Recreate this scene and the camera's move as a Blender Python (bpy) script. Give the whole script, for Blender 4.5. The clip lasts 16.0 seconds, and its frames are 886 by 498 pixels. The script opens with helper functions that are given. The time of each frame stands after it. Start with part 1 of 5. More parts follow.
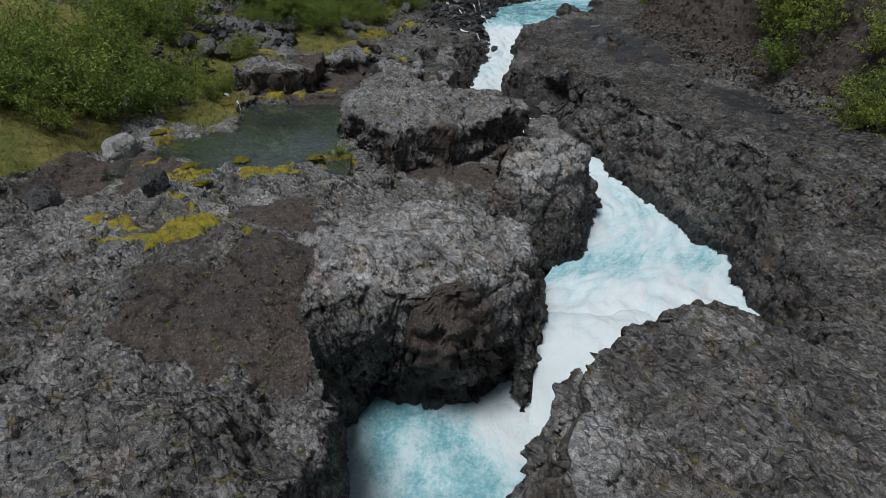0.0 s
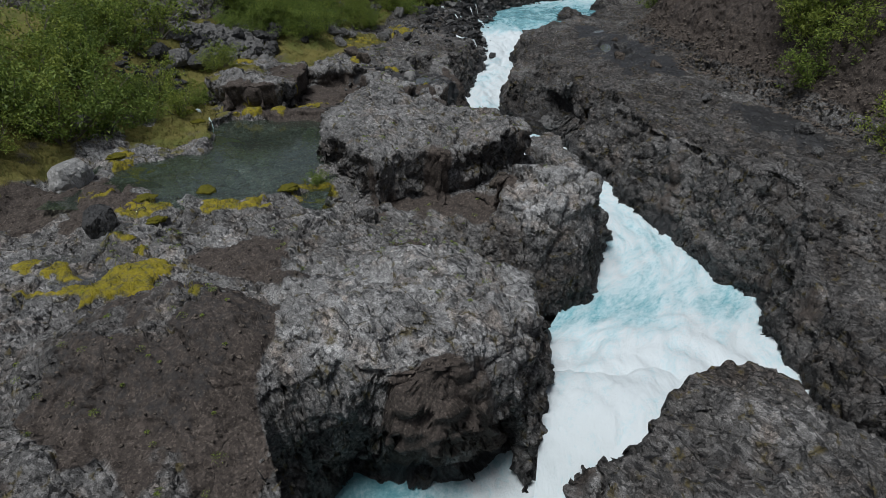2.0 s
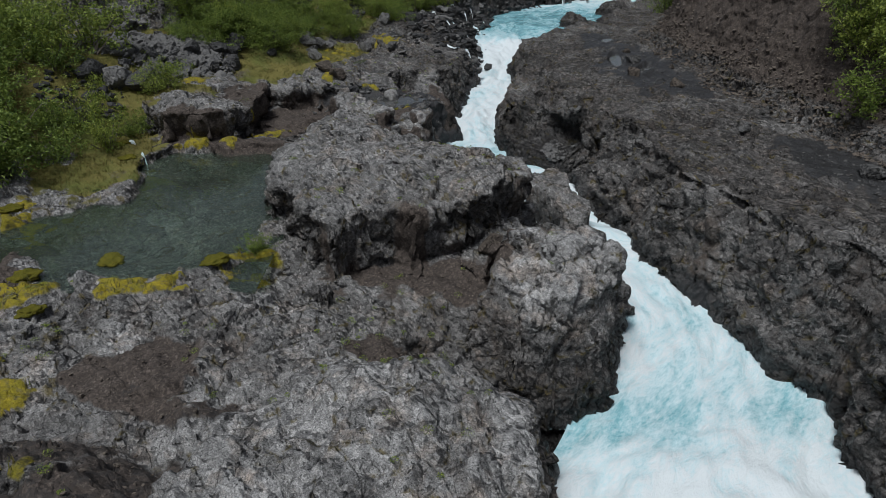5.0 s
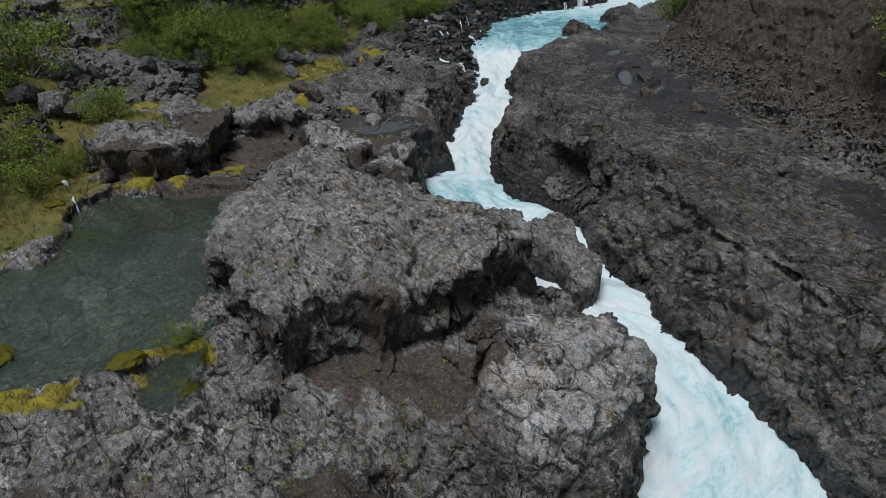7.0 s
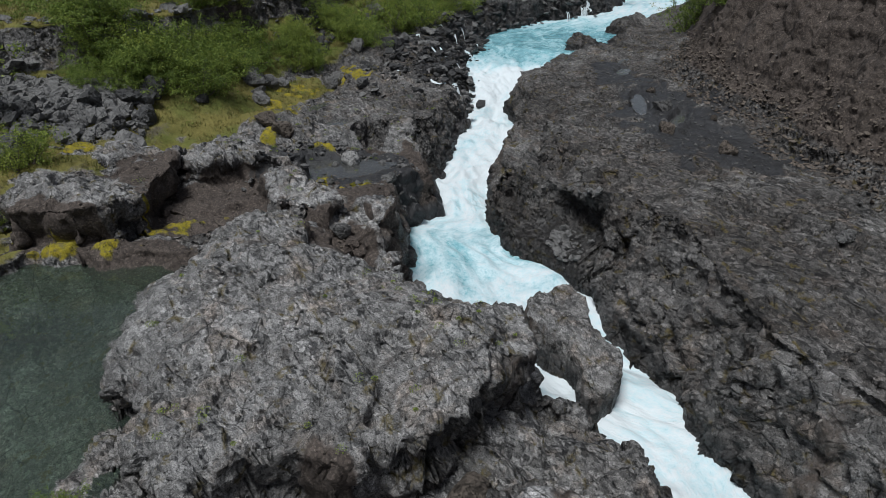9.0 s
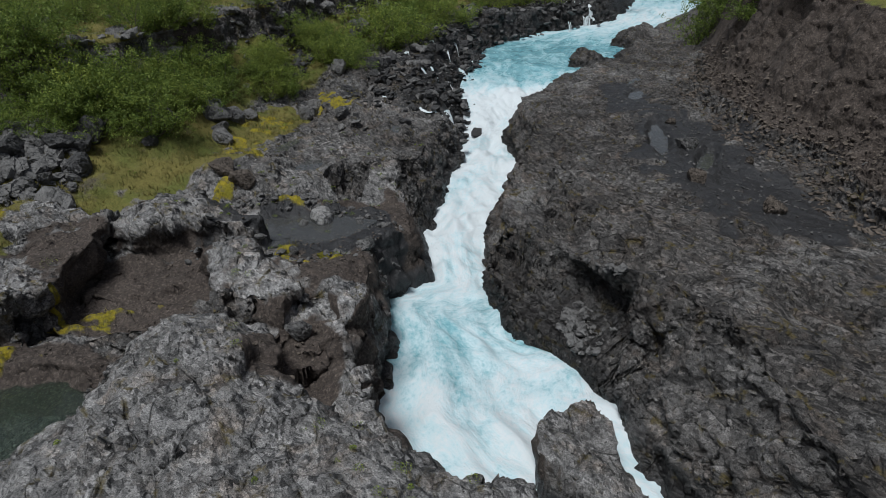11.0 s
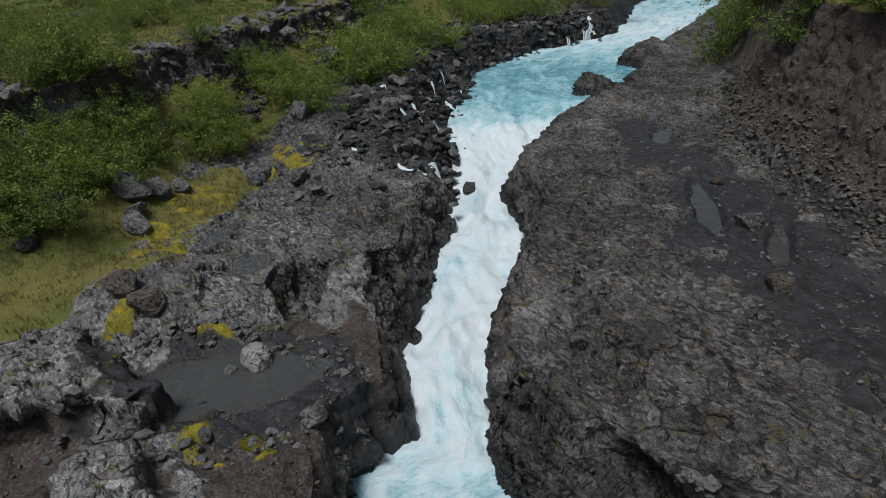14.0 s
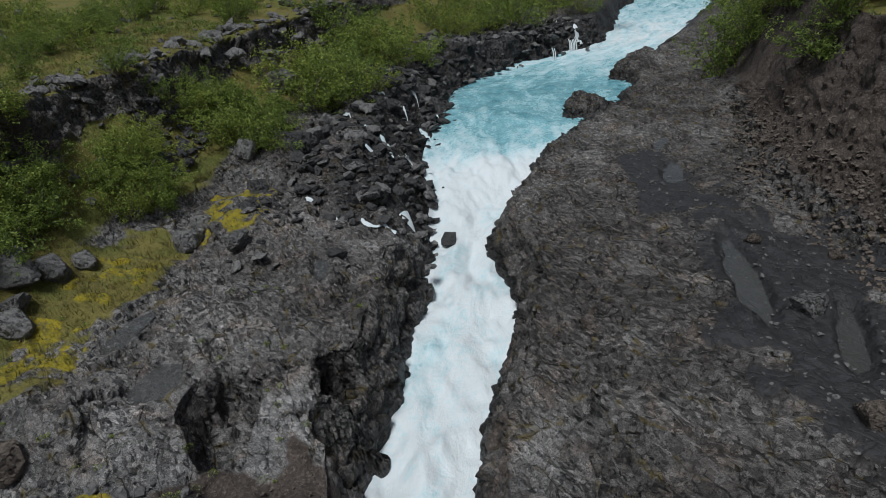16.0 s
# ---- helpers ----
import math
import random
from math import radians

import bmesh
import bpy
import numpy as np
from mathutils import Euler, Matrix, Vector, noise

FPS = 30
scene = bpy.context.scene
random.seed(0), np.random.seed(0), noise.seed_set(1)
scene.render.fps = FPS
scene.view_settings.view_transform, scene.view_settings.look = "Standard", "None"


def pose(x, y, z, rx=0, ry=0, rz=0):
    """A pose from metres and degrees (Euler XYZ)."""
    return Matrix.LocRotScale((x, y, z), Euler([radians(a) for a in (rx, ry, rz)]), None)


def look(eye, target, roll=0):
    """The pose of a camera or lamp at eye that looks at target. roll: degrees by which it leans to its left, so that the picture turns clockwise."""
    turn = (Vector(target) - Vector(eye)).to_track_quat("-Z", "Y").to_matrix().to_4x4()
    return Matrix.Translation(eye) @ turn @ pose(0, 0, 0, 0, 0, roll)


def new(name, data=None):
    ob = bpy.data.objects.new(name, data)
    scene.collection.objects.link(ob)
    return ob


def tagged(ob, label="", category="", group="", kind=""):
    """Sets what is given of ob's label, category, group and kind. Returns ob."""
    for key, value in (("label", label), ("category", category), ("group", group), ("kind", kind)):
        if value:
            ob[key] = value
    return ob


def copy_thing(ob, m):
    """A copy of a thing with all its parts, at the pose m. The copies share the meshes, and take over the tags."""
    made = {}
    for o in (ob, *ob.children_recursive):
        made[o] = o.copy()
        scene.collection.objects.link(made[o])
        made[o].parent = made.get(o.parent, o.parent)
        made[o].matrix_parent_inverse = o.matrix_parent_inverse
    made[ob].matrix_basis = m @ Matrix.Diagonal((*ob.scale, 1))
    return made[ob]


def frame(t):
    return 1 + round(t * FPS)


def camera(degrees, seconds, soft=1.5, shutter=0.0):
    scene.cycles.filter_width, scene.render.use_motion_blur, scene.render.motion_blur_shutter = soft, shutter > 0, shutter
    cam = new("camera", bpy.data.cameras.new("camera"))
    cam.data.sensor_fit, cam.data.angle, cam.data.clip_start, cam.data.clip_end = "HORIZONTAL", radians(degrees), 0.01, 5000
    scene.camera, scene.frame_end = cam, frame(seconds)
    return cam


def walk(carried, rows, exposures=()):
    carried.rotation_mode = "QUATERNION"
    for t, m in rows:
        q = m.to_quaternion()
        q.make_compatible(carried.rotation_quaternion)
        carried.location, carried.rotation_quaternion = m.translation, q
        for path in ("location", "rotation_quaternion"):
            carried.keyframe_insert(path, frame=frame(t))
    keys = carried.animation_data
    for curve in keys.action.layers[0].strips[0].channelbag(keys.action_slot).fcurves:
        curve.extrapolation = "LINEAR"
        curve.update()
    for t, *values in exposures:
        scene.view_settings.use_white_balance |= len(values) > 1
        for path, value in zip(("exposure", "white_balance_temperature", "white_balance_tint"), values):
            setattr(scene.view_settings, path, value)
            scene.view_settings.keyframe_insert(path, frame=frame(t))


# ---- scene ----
cam = camera(72.6, 16.0, soft=0.6)
METRES, EYE, TILT, LEAN, TURN = 40.0, 17.0, -28.0, 0.0, 0.0
ROWS = [
    (0.0, 0.0, 0.0, 0.0, 0.0, 0.0, -0.0),
    (0.5, 0.0012, 0.0206, 0.0115, -0.03, -0.02, 0.01),
    (1.0, 0.0029, 0.0414, 0.0227, -0.07, -0.0, 0.03),
    (1.5, 0.005, 0.0629, 0.033, -0.11, 0.01, 0.05),
    (2.0, 0.008, 0.0846, 0.0442, -0.14, 0.02, 0.08),
    (2.5, 0.0119, 0.1078, 0.056, -0.15, 0.01, 0.08),
    (3.0, 0.0157, 0.1318, 0.0672, -0.16, 0.0, 0.08),
    (3.5, 0.0188, 0.156, 0.0782, -0.17, 0.01, 0.09),
    (6.0, 0.0375, 0.2863, 0.146, -0.12, -0.04, 0.11),
    (6.5, 0.0417, 0.3128, 0.1621, -0.1, -0.04, 0.13),
    (7.0, 0.0459, 0.3396, 0.1782, -0.08, -0.0, 0.16),
    (7.5, 0.0498, 0.3669, 0.1948, -0.07, 0.01, 0.16),
    (8.0, 0.0537, 0.3944, 0.2119, -0.06, 0.04, 0.17),
    (8.5, 0.057, 0.4227, 0.2293, -0.08, 0.08, 0.17),
    (9.0, 0.0604, 0.451, 0.2472, -0.08, 0.08, 0.17),
    (11.5, 0.0719, 0.5936, 0.3384, -0.31, 0.12, 0.81),
    (12.0, 0.073, 0.6224, 0.3566, -0.44, 0.15, 0.87),
    (12.5, 0.0736, 0.6519, 0.3743, -0.57, 0.16, 0.93),
    (13.0, 0.0751, 0.6799, 0.3906, -0.63, 0.2, 1.17),
    (13.5, 0.0776, 0.7097, 0.4079, -0.58, 0.23, 2.04),
    (14.0, 0.0802, 0.7396, 0.4245, -0.9, 0.28, 2.4),
    (14.5, 0.0826, 0.7694, 0.4416, -1.4, 0.26, 2.53),
    (15.0, 0.0861, 0.7999, 0.459, -1.81, 0.28, 2.76),
    (15.5, 0.0903, 0.8312, 0.4765, -2.22, 0.31, 3.06),
    (16.0, 0.095, 0.8635, 0.4923, -2.39, 0.35, 4.02),
]
walk(cam, [(t, pose(0, 0, EYE, TILT, LEAN, TURN) @ pose(METRES * x, METRES * y, METRES * z, 90 + pitch, roll, yaw)) for t, x, y, z, yaw, pitch, roll in ROWS],
     [(0.0, 0.0), (6.0, 0.0), (7.5, 0.08), (9.0, 0.22), (11.5, 0.0), (16.0, -0.05)])

# ---- world, sun and exposure ----
world = bpy.data.worlds.new("overcast_sky")
scene.world = world
world.use_nodes = True
wn = world.node_tree
sky = wn.nodes.new("ShaderNodeTexSky")
sky.sky_type, sky.sun_disc = "NISHITA", False
sky.sun_elevation, sky.sun_rotation = radians(66), radians(215)
sky.air_density, sky.dust_density, sky.ozone_density = 1.0, 1.5, 1.0
cloud = wn.nodes.new("ShaderNodeHueSaturation")
cloud.inputs["Saturation"].default_value = 0.6
wn.links.new(sky.outputs[0], cloud.inputs["Color"])
wn.links.new(cloud.outputs[0], wn.nodes["Background"].inputs[0])
wn.nodes["Background"].inputs[1].default_value = 0.058
sun = new("sun", bpy.data.lights.new("sun", "SUN"))
sun.data.energy, sun.data.angle, sun.data.color = 2.85, radians(20), (0.91, 0.962, 1.0)
sun.matrix_world = look((-20, 0, 80), (0, 30, 0))
scene.view_settings.exposure = 0.0


# ---- numbers: hashes, noise, outlines ----
def hash01(*ints, seed=0):
    h = np.full(np.shape(ints[0]), (seed * 2654435761 + 374761393) & 0xFFFFFFFF, np.uint32)
    for k, i in enumerate(ints):
        h = h ^ (np.asarray(i).astype(np.int64) & 0xFFFFFFFF).astype(np.uint32) * np.uint32((2246822519, 3266489917, 668265263)[k])
        h = (h ^ (h >> np.uint32(15))) * np.uint32(2246822519)
        h = (h ^ (h >> np.uint32(13))) * np.uint32(3266489917)
    h = h ^ (h >> np.uint32(16))
    return h.astype(np.float64) / 4294967296.0


def soft_noise(x, y, scale, seed=0, octaves=3):
    """Smooth value noise, about -1 to 1, with features of that many metres."""
    out, amp, total = 0.0, 1.0, 0.0
    for o in range(octaves):
        u, v = x / scale * 2 ** o + 17.3 * o, y / scale * 2 ** o - 9.1 * o
        i, j = np.floor(u), np.floor(v)
        f, g = u - i, v - j
        f, g = f * f * (3 - 2 * f), g * g * (3 - 2 * g)
        a, b = hash01(i, j, seed=seed + o), hash01(i + 1, j, seed=seed + o)
        c, d = hash01(i, j + 1, seed=seed + o), hash01(i + 1, j + 1, seed=seed + o)
        out = out + amp * (2 * ((a * (1 - f) + b * f) * (1 - g) + (c * (1 - f) + d * f) * g) - 1)
        total, amp = total + amp, amp * 0.5
    return out / total * 1.5


def facets(x, y, z, scale, seed=0, tilt=0.8, crack=0.25, level=1.0):
    """Broken rock: blocks of about that size, each with a level and a tilt of its own, and a crack between them."""
    u, v, w = x / scale, y / scale, z / scale
    ci, cj, ck = np.floor(u), np.floor(v), np.floor(w)
    best, second, value = np.full(x.shape, 9.0), np.full(x.shape, 9.0), np.zeros(x.shape)
    for a in (-1, 0, 1):
        for b in (-1, 0, 1):
            for c in (-1, 0, 1):
                i, j, k = ci + a, cj + b, ck + c
                dx = u - i - hash01(i, j, k, seed=seed)
                dy = v - j - hash01(i, j, k, seed=seed + 1)
                dz = w - k - hash01(i, j, k, seed=seed + 2)
                d = dx * dx + dy * dy + dz * dz
                h = (hash01(i, j, k, seed=seed + 3) * 2 - 1) * level
                near = d < best
                lean = (hash01(i, j, k, seed=seed + 4) * 2 - 1) * dx + (hash01(i, j, k, seed=seed + 5) * 2 - 1) * dy + (hash01(i, j, k, seed=seed + 6) * 2 - 1) * dz
                second = np.where(near, best, np.minimum(second, d))
                value = np.where(near, h + 2 * tilt * lean, value)
                best = np.where(near, d, best)
    gap = np.sqrt(second) - np.sqrt(best)
    return value - crack * np.clip(1 - gap / 0.16, 0, 1) * 2


def step(a, b, v):
    t = np.clip((v - a) / (b - a), 0, 1)
    return t * t * (3 - 2 * t)


def outline_distance(x, y, poly):
    """Metres to an outline, minus inside."""
    d, inside = np.full(x.shape, 1e9), np.zeros(x.shape, bool)
    n = len(poly)
    for k in range(n):
        (ax, ay), (bx, by) = poly[k], poly[(k + 1) % n]
        ex, ey = bx - ax, by - ay
        t = np.clip(((x - ax) * ex + (y - ay) * ey) / (ex * ex + ey * ey + 1e-12), 0, 1)
        d = np.minimum(d, (x - ax - t * ex) ** 2 + (y - ay - t * ey) ** 2)
        cross = ((ay > y) != (by > y)) & (x < ex * (y - ay) / (ey if ey else 1e-12) + ax)
        inside ^= cross
    return np.where(inside, -np.sqrt(d), np.sqrt(d))


# ---- plan of the gorge ----
# water level, left bank, right bank and whiteness, going down the river
RIVER = [
    (9.0, 48, 150, 60, 150, 0.4),
    (8.6, 31.5, 118.5, 42, 120, 0.5), (8.3, 23, 98, 30, 101, 0.8), (8.0, 12, 90, 22, 90, 0.5), (7.9, 8, 84.5, 18, 81, 0.25),
    (7.8, 6.8, 77.5, 13.3, 75, 0.3), (7.45, 5.7, 71.4, 11.2, 72.0, 0.55), (7.1, 5.6, 69.8, 10.2, 70.2, 1.0), (6.4, 5.8, 66, 8.6, 66.3, 1.0), (6.0, 5.0, 62.5, 6.8, 62.8, 0.85),
    (5.8, 3.8, 58.3, 7.1, 57.3, 0.9), (5.5, 3.1, 54.4, 5.6, 53.5, 0.85), (5.3, 2.3, 50.6, 4.7, 50, 0.9), (5.1, 2.6, 47, 4.45, 46.4, 0.8),
    (5.0, 0.9, 45.6, 5.2, 43.4, 0.55), (5.0, 1.5, 41.8, 6.9, 41.7, 0.65), (4.9, 1.3, 39.2, 7.8, 39.9, 0.8), (4.75, 2.5, 37.2, 8.3, 38.0, 0.85), (4.55, 4.3, 35.9, 9.1, 35.8, 0.9),
    (4.45, 5.5, 34.4, 9.6, 34.4, 0.85), (4.35, 7.1, 33.1, 9.8, 33.6, 0.85), (4.25, 7.8, 31.8, 9.75, 32.7, 0.8), (3.8, 8.1, 28.6, 11.55, 29.6, 0.75), (3.4, 6.8, 26.4, 12.35, 26.7, 0.75), (3.05, 5.4, 24.2, 13.8, 25.4, 0.55),
    (3.0, 4.1, 22, 12.7, 22.6, 0.95), (2.8, 4.0, 20.6, 12.9, 20.4, 1.0), (2.7, 4.0, 19.9, 12.8, 18.8, 1.0),
]
FALL = [(2.85, 4.0, 21.4, 9.0, 21.2, 1.0), (3.05, 4.0, 20.4, 8.6, 20.2, 1.0), (2.95, 3.9, 19.4, 7.4, 18.8, 1.0), (2.2, 3.8, 18.4, 5.8, 17.4, 1.0), (1.1, 3.7, 17.8, 5.2, 16.6, 1.0), (0.3, 3.5, 17.0, 4.8, 15.8, 0.95), (0.3, 3.2, 16.2, 4.4, 15.0, 0.9)]
POOL_LEVEL = 0.4
POOL = [(-3.9, 15.6), (-2.4, 16.4), (0.5, 16.9), (2.6, 18.0), (3.9, 18.4), (4.4, 17.2), (2.7, 14.4), (1.6, 12.5), (1.5, 6), (2, -20), (-6, -20), (-3.4, 6), (-2.9, 12), (-3.1, 14)]
POND_LEVEL = 7.0
POND = [(-15, 30), (-14.2, 31.2), (-12.6, 32.2), (-11.5, 32.7), (-11.4, 33.8), (-12.5, 37.0), (-11.8, 38.0), (-9.2, 38.2), (-7.4, 38.6), (-6.4, 37.4), (-6.4, 33), (-5.9, 28.8),
        (-6.5, 27.3), (-8.5, 26.6), (-11, 27.0), (-13, 28.2)]
# outcrops: outline, level of the top, breadth of the flank, undercut, dome
OUTCROPS = {
    "plunge": ([(-5.5, 18), (-4.5, 16.2), (-1.5, 15.7), (1, 16.3), (2.7, 17.4), (3.4, 19.5), (3.3, 22), (2.2, 23.6), (0.6, 24.3), (-3, 23.4), (-5.5, 21.5)], 8.0, 1.0, 0.0, 1.9),
    "dome": ([(-6.1, 34), (-5.4, 31.8), (-4.4, 30.0), (-3.3, 28.3), (-2.3, 27.4), (-1.7, 28.2), (-0.9, 28.8), (0.4, 28.5), (1.1, 29.2), (2.1, 29.1), (3.6, 30.2), (4.8, 32.2), (4.4, 34.0), (2.3, 35.2), (0.9, 36.0), (-0.5, 37.4), (-1.8, 39.3), (-3.4, 40.7), (-5.3, 39.5)], 9.6, 0.5, 0.7, 1.0),
    "jointed": ([(2.9, 26.2), (3.4, 25.0), (4.7, 24.5), (6.1, 24.9), (7.1, 26.2), (7.0, 27.8), (5.8, 28.8), (4.0, 28.9), (3.0, 27.6)], 8.7, 0.9, 0.2, 0.4),
    "island": ([(4.9, 36.8), (5.1, 37.8), (5.7, 38.4), (6.8, 38.7), (7.6, 37.4), (7.8, 35.4), (7.6, 33.9), (7.0, 33.7), (6.3, 34.9)], 6.4, 0.4, 0.35, 0.25),
    "pond_cliff": ([(-14.3, 41), (-12.5, 39.0), (-10, 38.8), (-8.4, 40.8), (-8.3, 43.5), (-9.0, 46), (-13, 46.8)], 9.3, 0.5, 0.7, 0.25),
    "saddle": ([(-8.6, 45.4), (-7, 44.7), (-5.5, 45.1), (-3.8, 44.9), (-3.4, 46.0), (-5, 47.4), (-8.2, 48.4)], 8.9, 0.5, 0.3, 0.25),
    "ridge": ([(2.3, 4), (2.6, 10), (3.3, 12.6), (4.9, 14.7), (5.9, 15.5), (7.0, 15.6), (8.5, 15.0), (11, 14.5), (14, 13.5), (14, 4)], 7.2, 0.8, 0.3, 0.3),
    "low_black": ([(6.6, 15.6), (7.2, 17.8), (8.0, 19.2), (9.4, 20.2), (10.8, 20.4), (11.8, 19.3), (12.4, 17.2), (11, 14.6)], 4.5, 0.7, 0.1, 0.6),
    "knob": ([(-0.4, 39.7), (0.0, 38.9), (0.7, 39.0), (0.9, 40.4), (0.5, 41.6), (-0.4, 41.2)], 8.6, 0.5, 0.2, 0.2),
    "bend_knob": ([(13.2, 75.4), (14.6, 75.0), (16.4, 76.4), (16.8, 78.2), (15.2, 78.6), (13.6, 77.2)], 9.7, 1.7, 0.0, 1.3),
    "bend_cliff": ([(19.2, 84.8), (21.4, 84.2), (24.0, 86.5), (25.0, 90.0), (22.6, 91.0), (20.2, 88.0)], 9.6, 2.0, 0.0, 0.9),
    "shoulder": ([(-5.0, 44.4), (-3.4, 43.4), (-1.3, 41.6), (-1.6, 40.7), (-2.8, 40.9), (-4.1, 41.8), (-4.9, 43.0)], 8.5, 0.6, 0.2, 0.2),
}


# holes: centre, half breadths, turn, level of the floor, softness of the lip
HOLES = [(-1.35, 51.6, 0.85, 1.3, 0, 6.4, 0.13), (1.4, 52.6, 0.5, 0.65, 0, 5.7, 0.12), (1.75, 51.1, 0.75, 0.5, 10, 6.4, 0.2), (0.2, 52.8, 0.3, 0.16, 0, 7.2, 0.2),
         (-2.7, 47.2, 3.1, 1.55, 4, 7.38, 0.3), (13.7, 54.9, 0.5, 3.0, -14, 8.30, 0.3), (15.3, 64.2, 0.55, 1.4, -22, 8.28, 0.3), (-11.7, 21.2, 1.3, 0.75, 10, 6.52, 0.3),
         (-13.2, 22.5, 1.0, 0.55, -10, 6.52, 0.3), (-4.8, 54.6, 0.4, 1.1, -15, 8.25, 0.3), (14.8, 51.6, 0.4, 2.0, -28, 8.30, 0.3), (0.7, 61.9, 0.9, 0.6, -20, 8.2, 0.3),
         (-3.2, 52.7, 0.6, 0.95, -20, 8.0, 0.3), (0.5, 57.9, 0.35, 0.8, 10, 8.1, 0.3), (16.3, 68.2, 0.3, 1.2, -30, 8.25, 0.3)]


# the lava terrace behind the shrubs
TERRACE = [(-26, 49.5), (-19.5, 51.3), (-15.5, 53.2), (-12.8, 56.4), (-10.8, 61), (-10.0, 65.5), (-8.0, 68), (-6.4, 73.4), (-4, 79.5), (-1.5, 87), (3, 97), (9, 112), (20, 135), (40, 200), (-600, 800), (-600, 60), (-60, 46)]


LEDGE = 0.30


def plan_heights(x, y):
    """The levels of the ground before breaks and cracks, and the distances that the materials and the warp need."""
    river_line = [(s[1], s[2]) for s in RIVER] + [(4.0, 18.2), (6.0, 17.4), (8.2, 19.8)] + [(s[3], s[4]) for s in reversed(RIVER)]
    d_river = outline_distance(x, y, river_line)
    d_pool = outline_distance(x, y, POOL)
    d_pond = outline_distance(x, y, POND)
    ys = np.array([s[2] for s in reversed(RIVER)])
    mid = np.interp(y, ys, [(s[1] + s[3]) / 2 for s in reversed(RIVER)])
    mid = np.where(y < 22.5, 4.0, mid)
    side = x - mid
    level = np.interp(y, ys, [s[0] for s in reversed(RIVER)])
    level = np.where((d_pool < d_river) | (y < 19.0), np.where((x > 5.5) & (y > 14), 2.8, POOL_LEVEL), level)
    left = np.interp(y, [0, 12, 20, 26, 30, 40, 47, 52, 60, 66, 80, 100, 130, 300], [6.2, 6.0, 6.7, 6.9, 7.1, 7.6, 7.6, 8.1, 8.4, 9.0, 9.9, 10.3, 11, 14])
    left = left + 0.4 * step(-5, -9, x) * step(40, 46, y) - 0.9 * step(-6, -4.2, x) * step(9, 11, y) * step(16.5, 14, y)
    hollow = step(4.5, 2.5, np.hypot((x - 0.3) / 1.2, (y - 26.2) / 0.95))
    left = left - 0.45 * hollow - 2.6 * step(2.4, 0.6, np.hypot((x - 4.3) / 1.1, (y - 23.6))) - 0.5 * step(3, 1, np.hypot(x - 2.5, y - 24.5))
    left = left - 0.8 * step(2.8, 1.2, np.hypot(x - 6.2, y - 30.8)) - 1.3 * step(2.2, 0.7, np.hypot((x - 6.5) / 1.1, y - 33.0))
    gully = np.clip((x - 0.6) / 3.6, 0, 1)
    left = left - (0.5 + 1.5 * gully) * step(1.5, 0.4, np.abs(y - (25.5 - 1.3 * gully))) * step(-0.6, 0.8, x) * step(5.6, 4.6, x)
    left = left - 0.35 * step(2.4, 1.0, np.hypot((x + 6.9) / 1.3, y - 42.9))
    # the brown mound, the low shelf by the rapids and the swell above the puddle
    left = left + 1.25 * step(3.2, 0.8, np.hypot((x + 7.5) / 1.5, y - 17.5)) - 0.65 * step(3.4, 1.2, np.hypot(x - 0.4, (y - 48.8) / 1.2)) + 0.6 * step(2.7, 0.8, np.hypot((x + 5.7) / 1.4, y - 50.8))
    foot = np.interp(y, [0, 20, 30, 37, 44, 50, 56, 62, 70, 80, 95, 120, 200], [-19, -18, -17.5, -17, -13.5, -9.5, -7.2, -6.2, -3.5, 0, 8, 20, 50])
    up = np.clip((foot - x) * 0.9 + soft_noise(x, y, 6, 5) * 0.8, 0, None)
    left = left + 0.6 * np.minimum(up, 4.5) * (1 - 0.3 * step(44, 52, y)) + 0.25 * np.clip(up - 5.6, 0, 8) * step(52, 44, y) + 0.02 * np.clip(up - 12, 0, 200) * step(52, 44, y)
    d_cliff = outline_distance(x, y, TERRACE) + 0.5 * soft_noise(x, y, 2.2, 8, 3)
    terrace = 13.2 + 0.02 * np.clip(y - 55, 0, 200) + 0.03 * np.clip(-d_cliff, 0, 60) + 0.25 * soft_noise(x, y, 5, 7)
    left = np.where(terrace > left, left + (terrace - left) * (0.55 * step(0.3, -0.3, d_cliff) + 0.45 * step(1.3, -0.6, d_cliff)), left)
    right = np.interp(y, [0, 16, 20, 22.5, 24, 26.5, 30, 35, 42, 50, 62, 75, 90, 120, 300], [4.5, 5.1, 5.7, 6.0, 7.6, 8.4, 8.1, 8.35, 8.65, 8.7, 8.5, 8.3, 8.7, 9.2, 14])
    right = right - 1.1 * step(3.7, 2.4, np.minimum(d_river, d_pool) + 0.5 * soft_noise(x, y, 1.5, 14, 3)) * step(41.5, 44, y) * step(57, 50, y)
    right = right + (np.minimum(right, 3.2) - right) * step(13.2, 12.2, x) * step(21.6, 20.6, y)
    foot_r = np.interp(y, [0, 20, 30, 38, 45, 52, 60, 66, 75, 90, 110, 150], [24, 22, 20.5, 18.6, 17.9, 17.6, 18.2, 19.2, 23, 29, 43, 70])
    up_r = np.clip(x - foot_r + soft_noise(x, y, 5, 9) * 0.7 + step(0.5, 2.0, x - foot_r) * (0.55 * soft_noise(x * 0.35, y, 1.9, 10, 3) + 0.3 * soft_noise(x, y, 0.8, 12, 2)), 0, None)
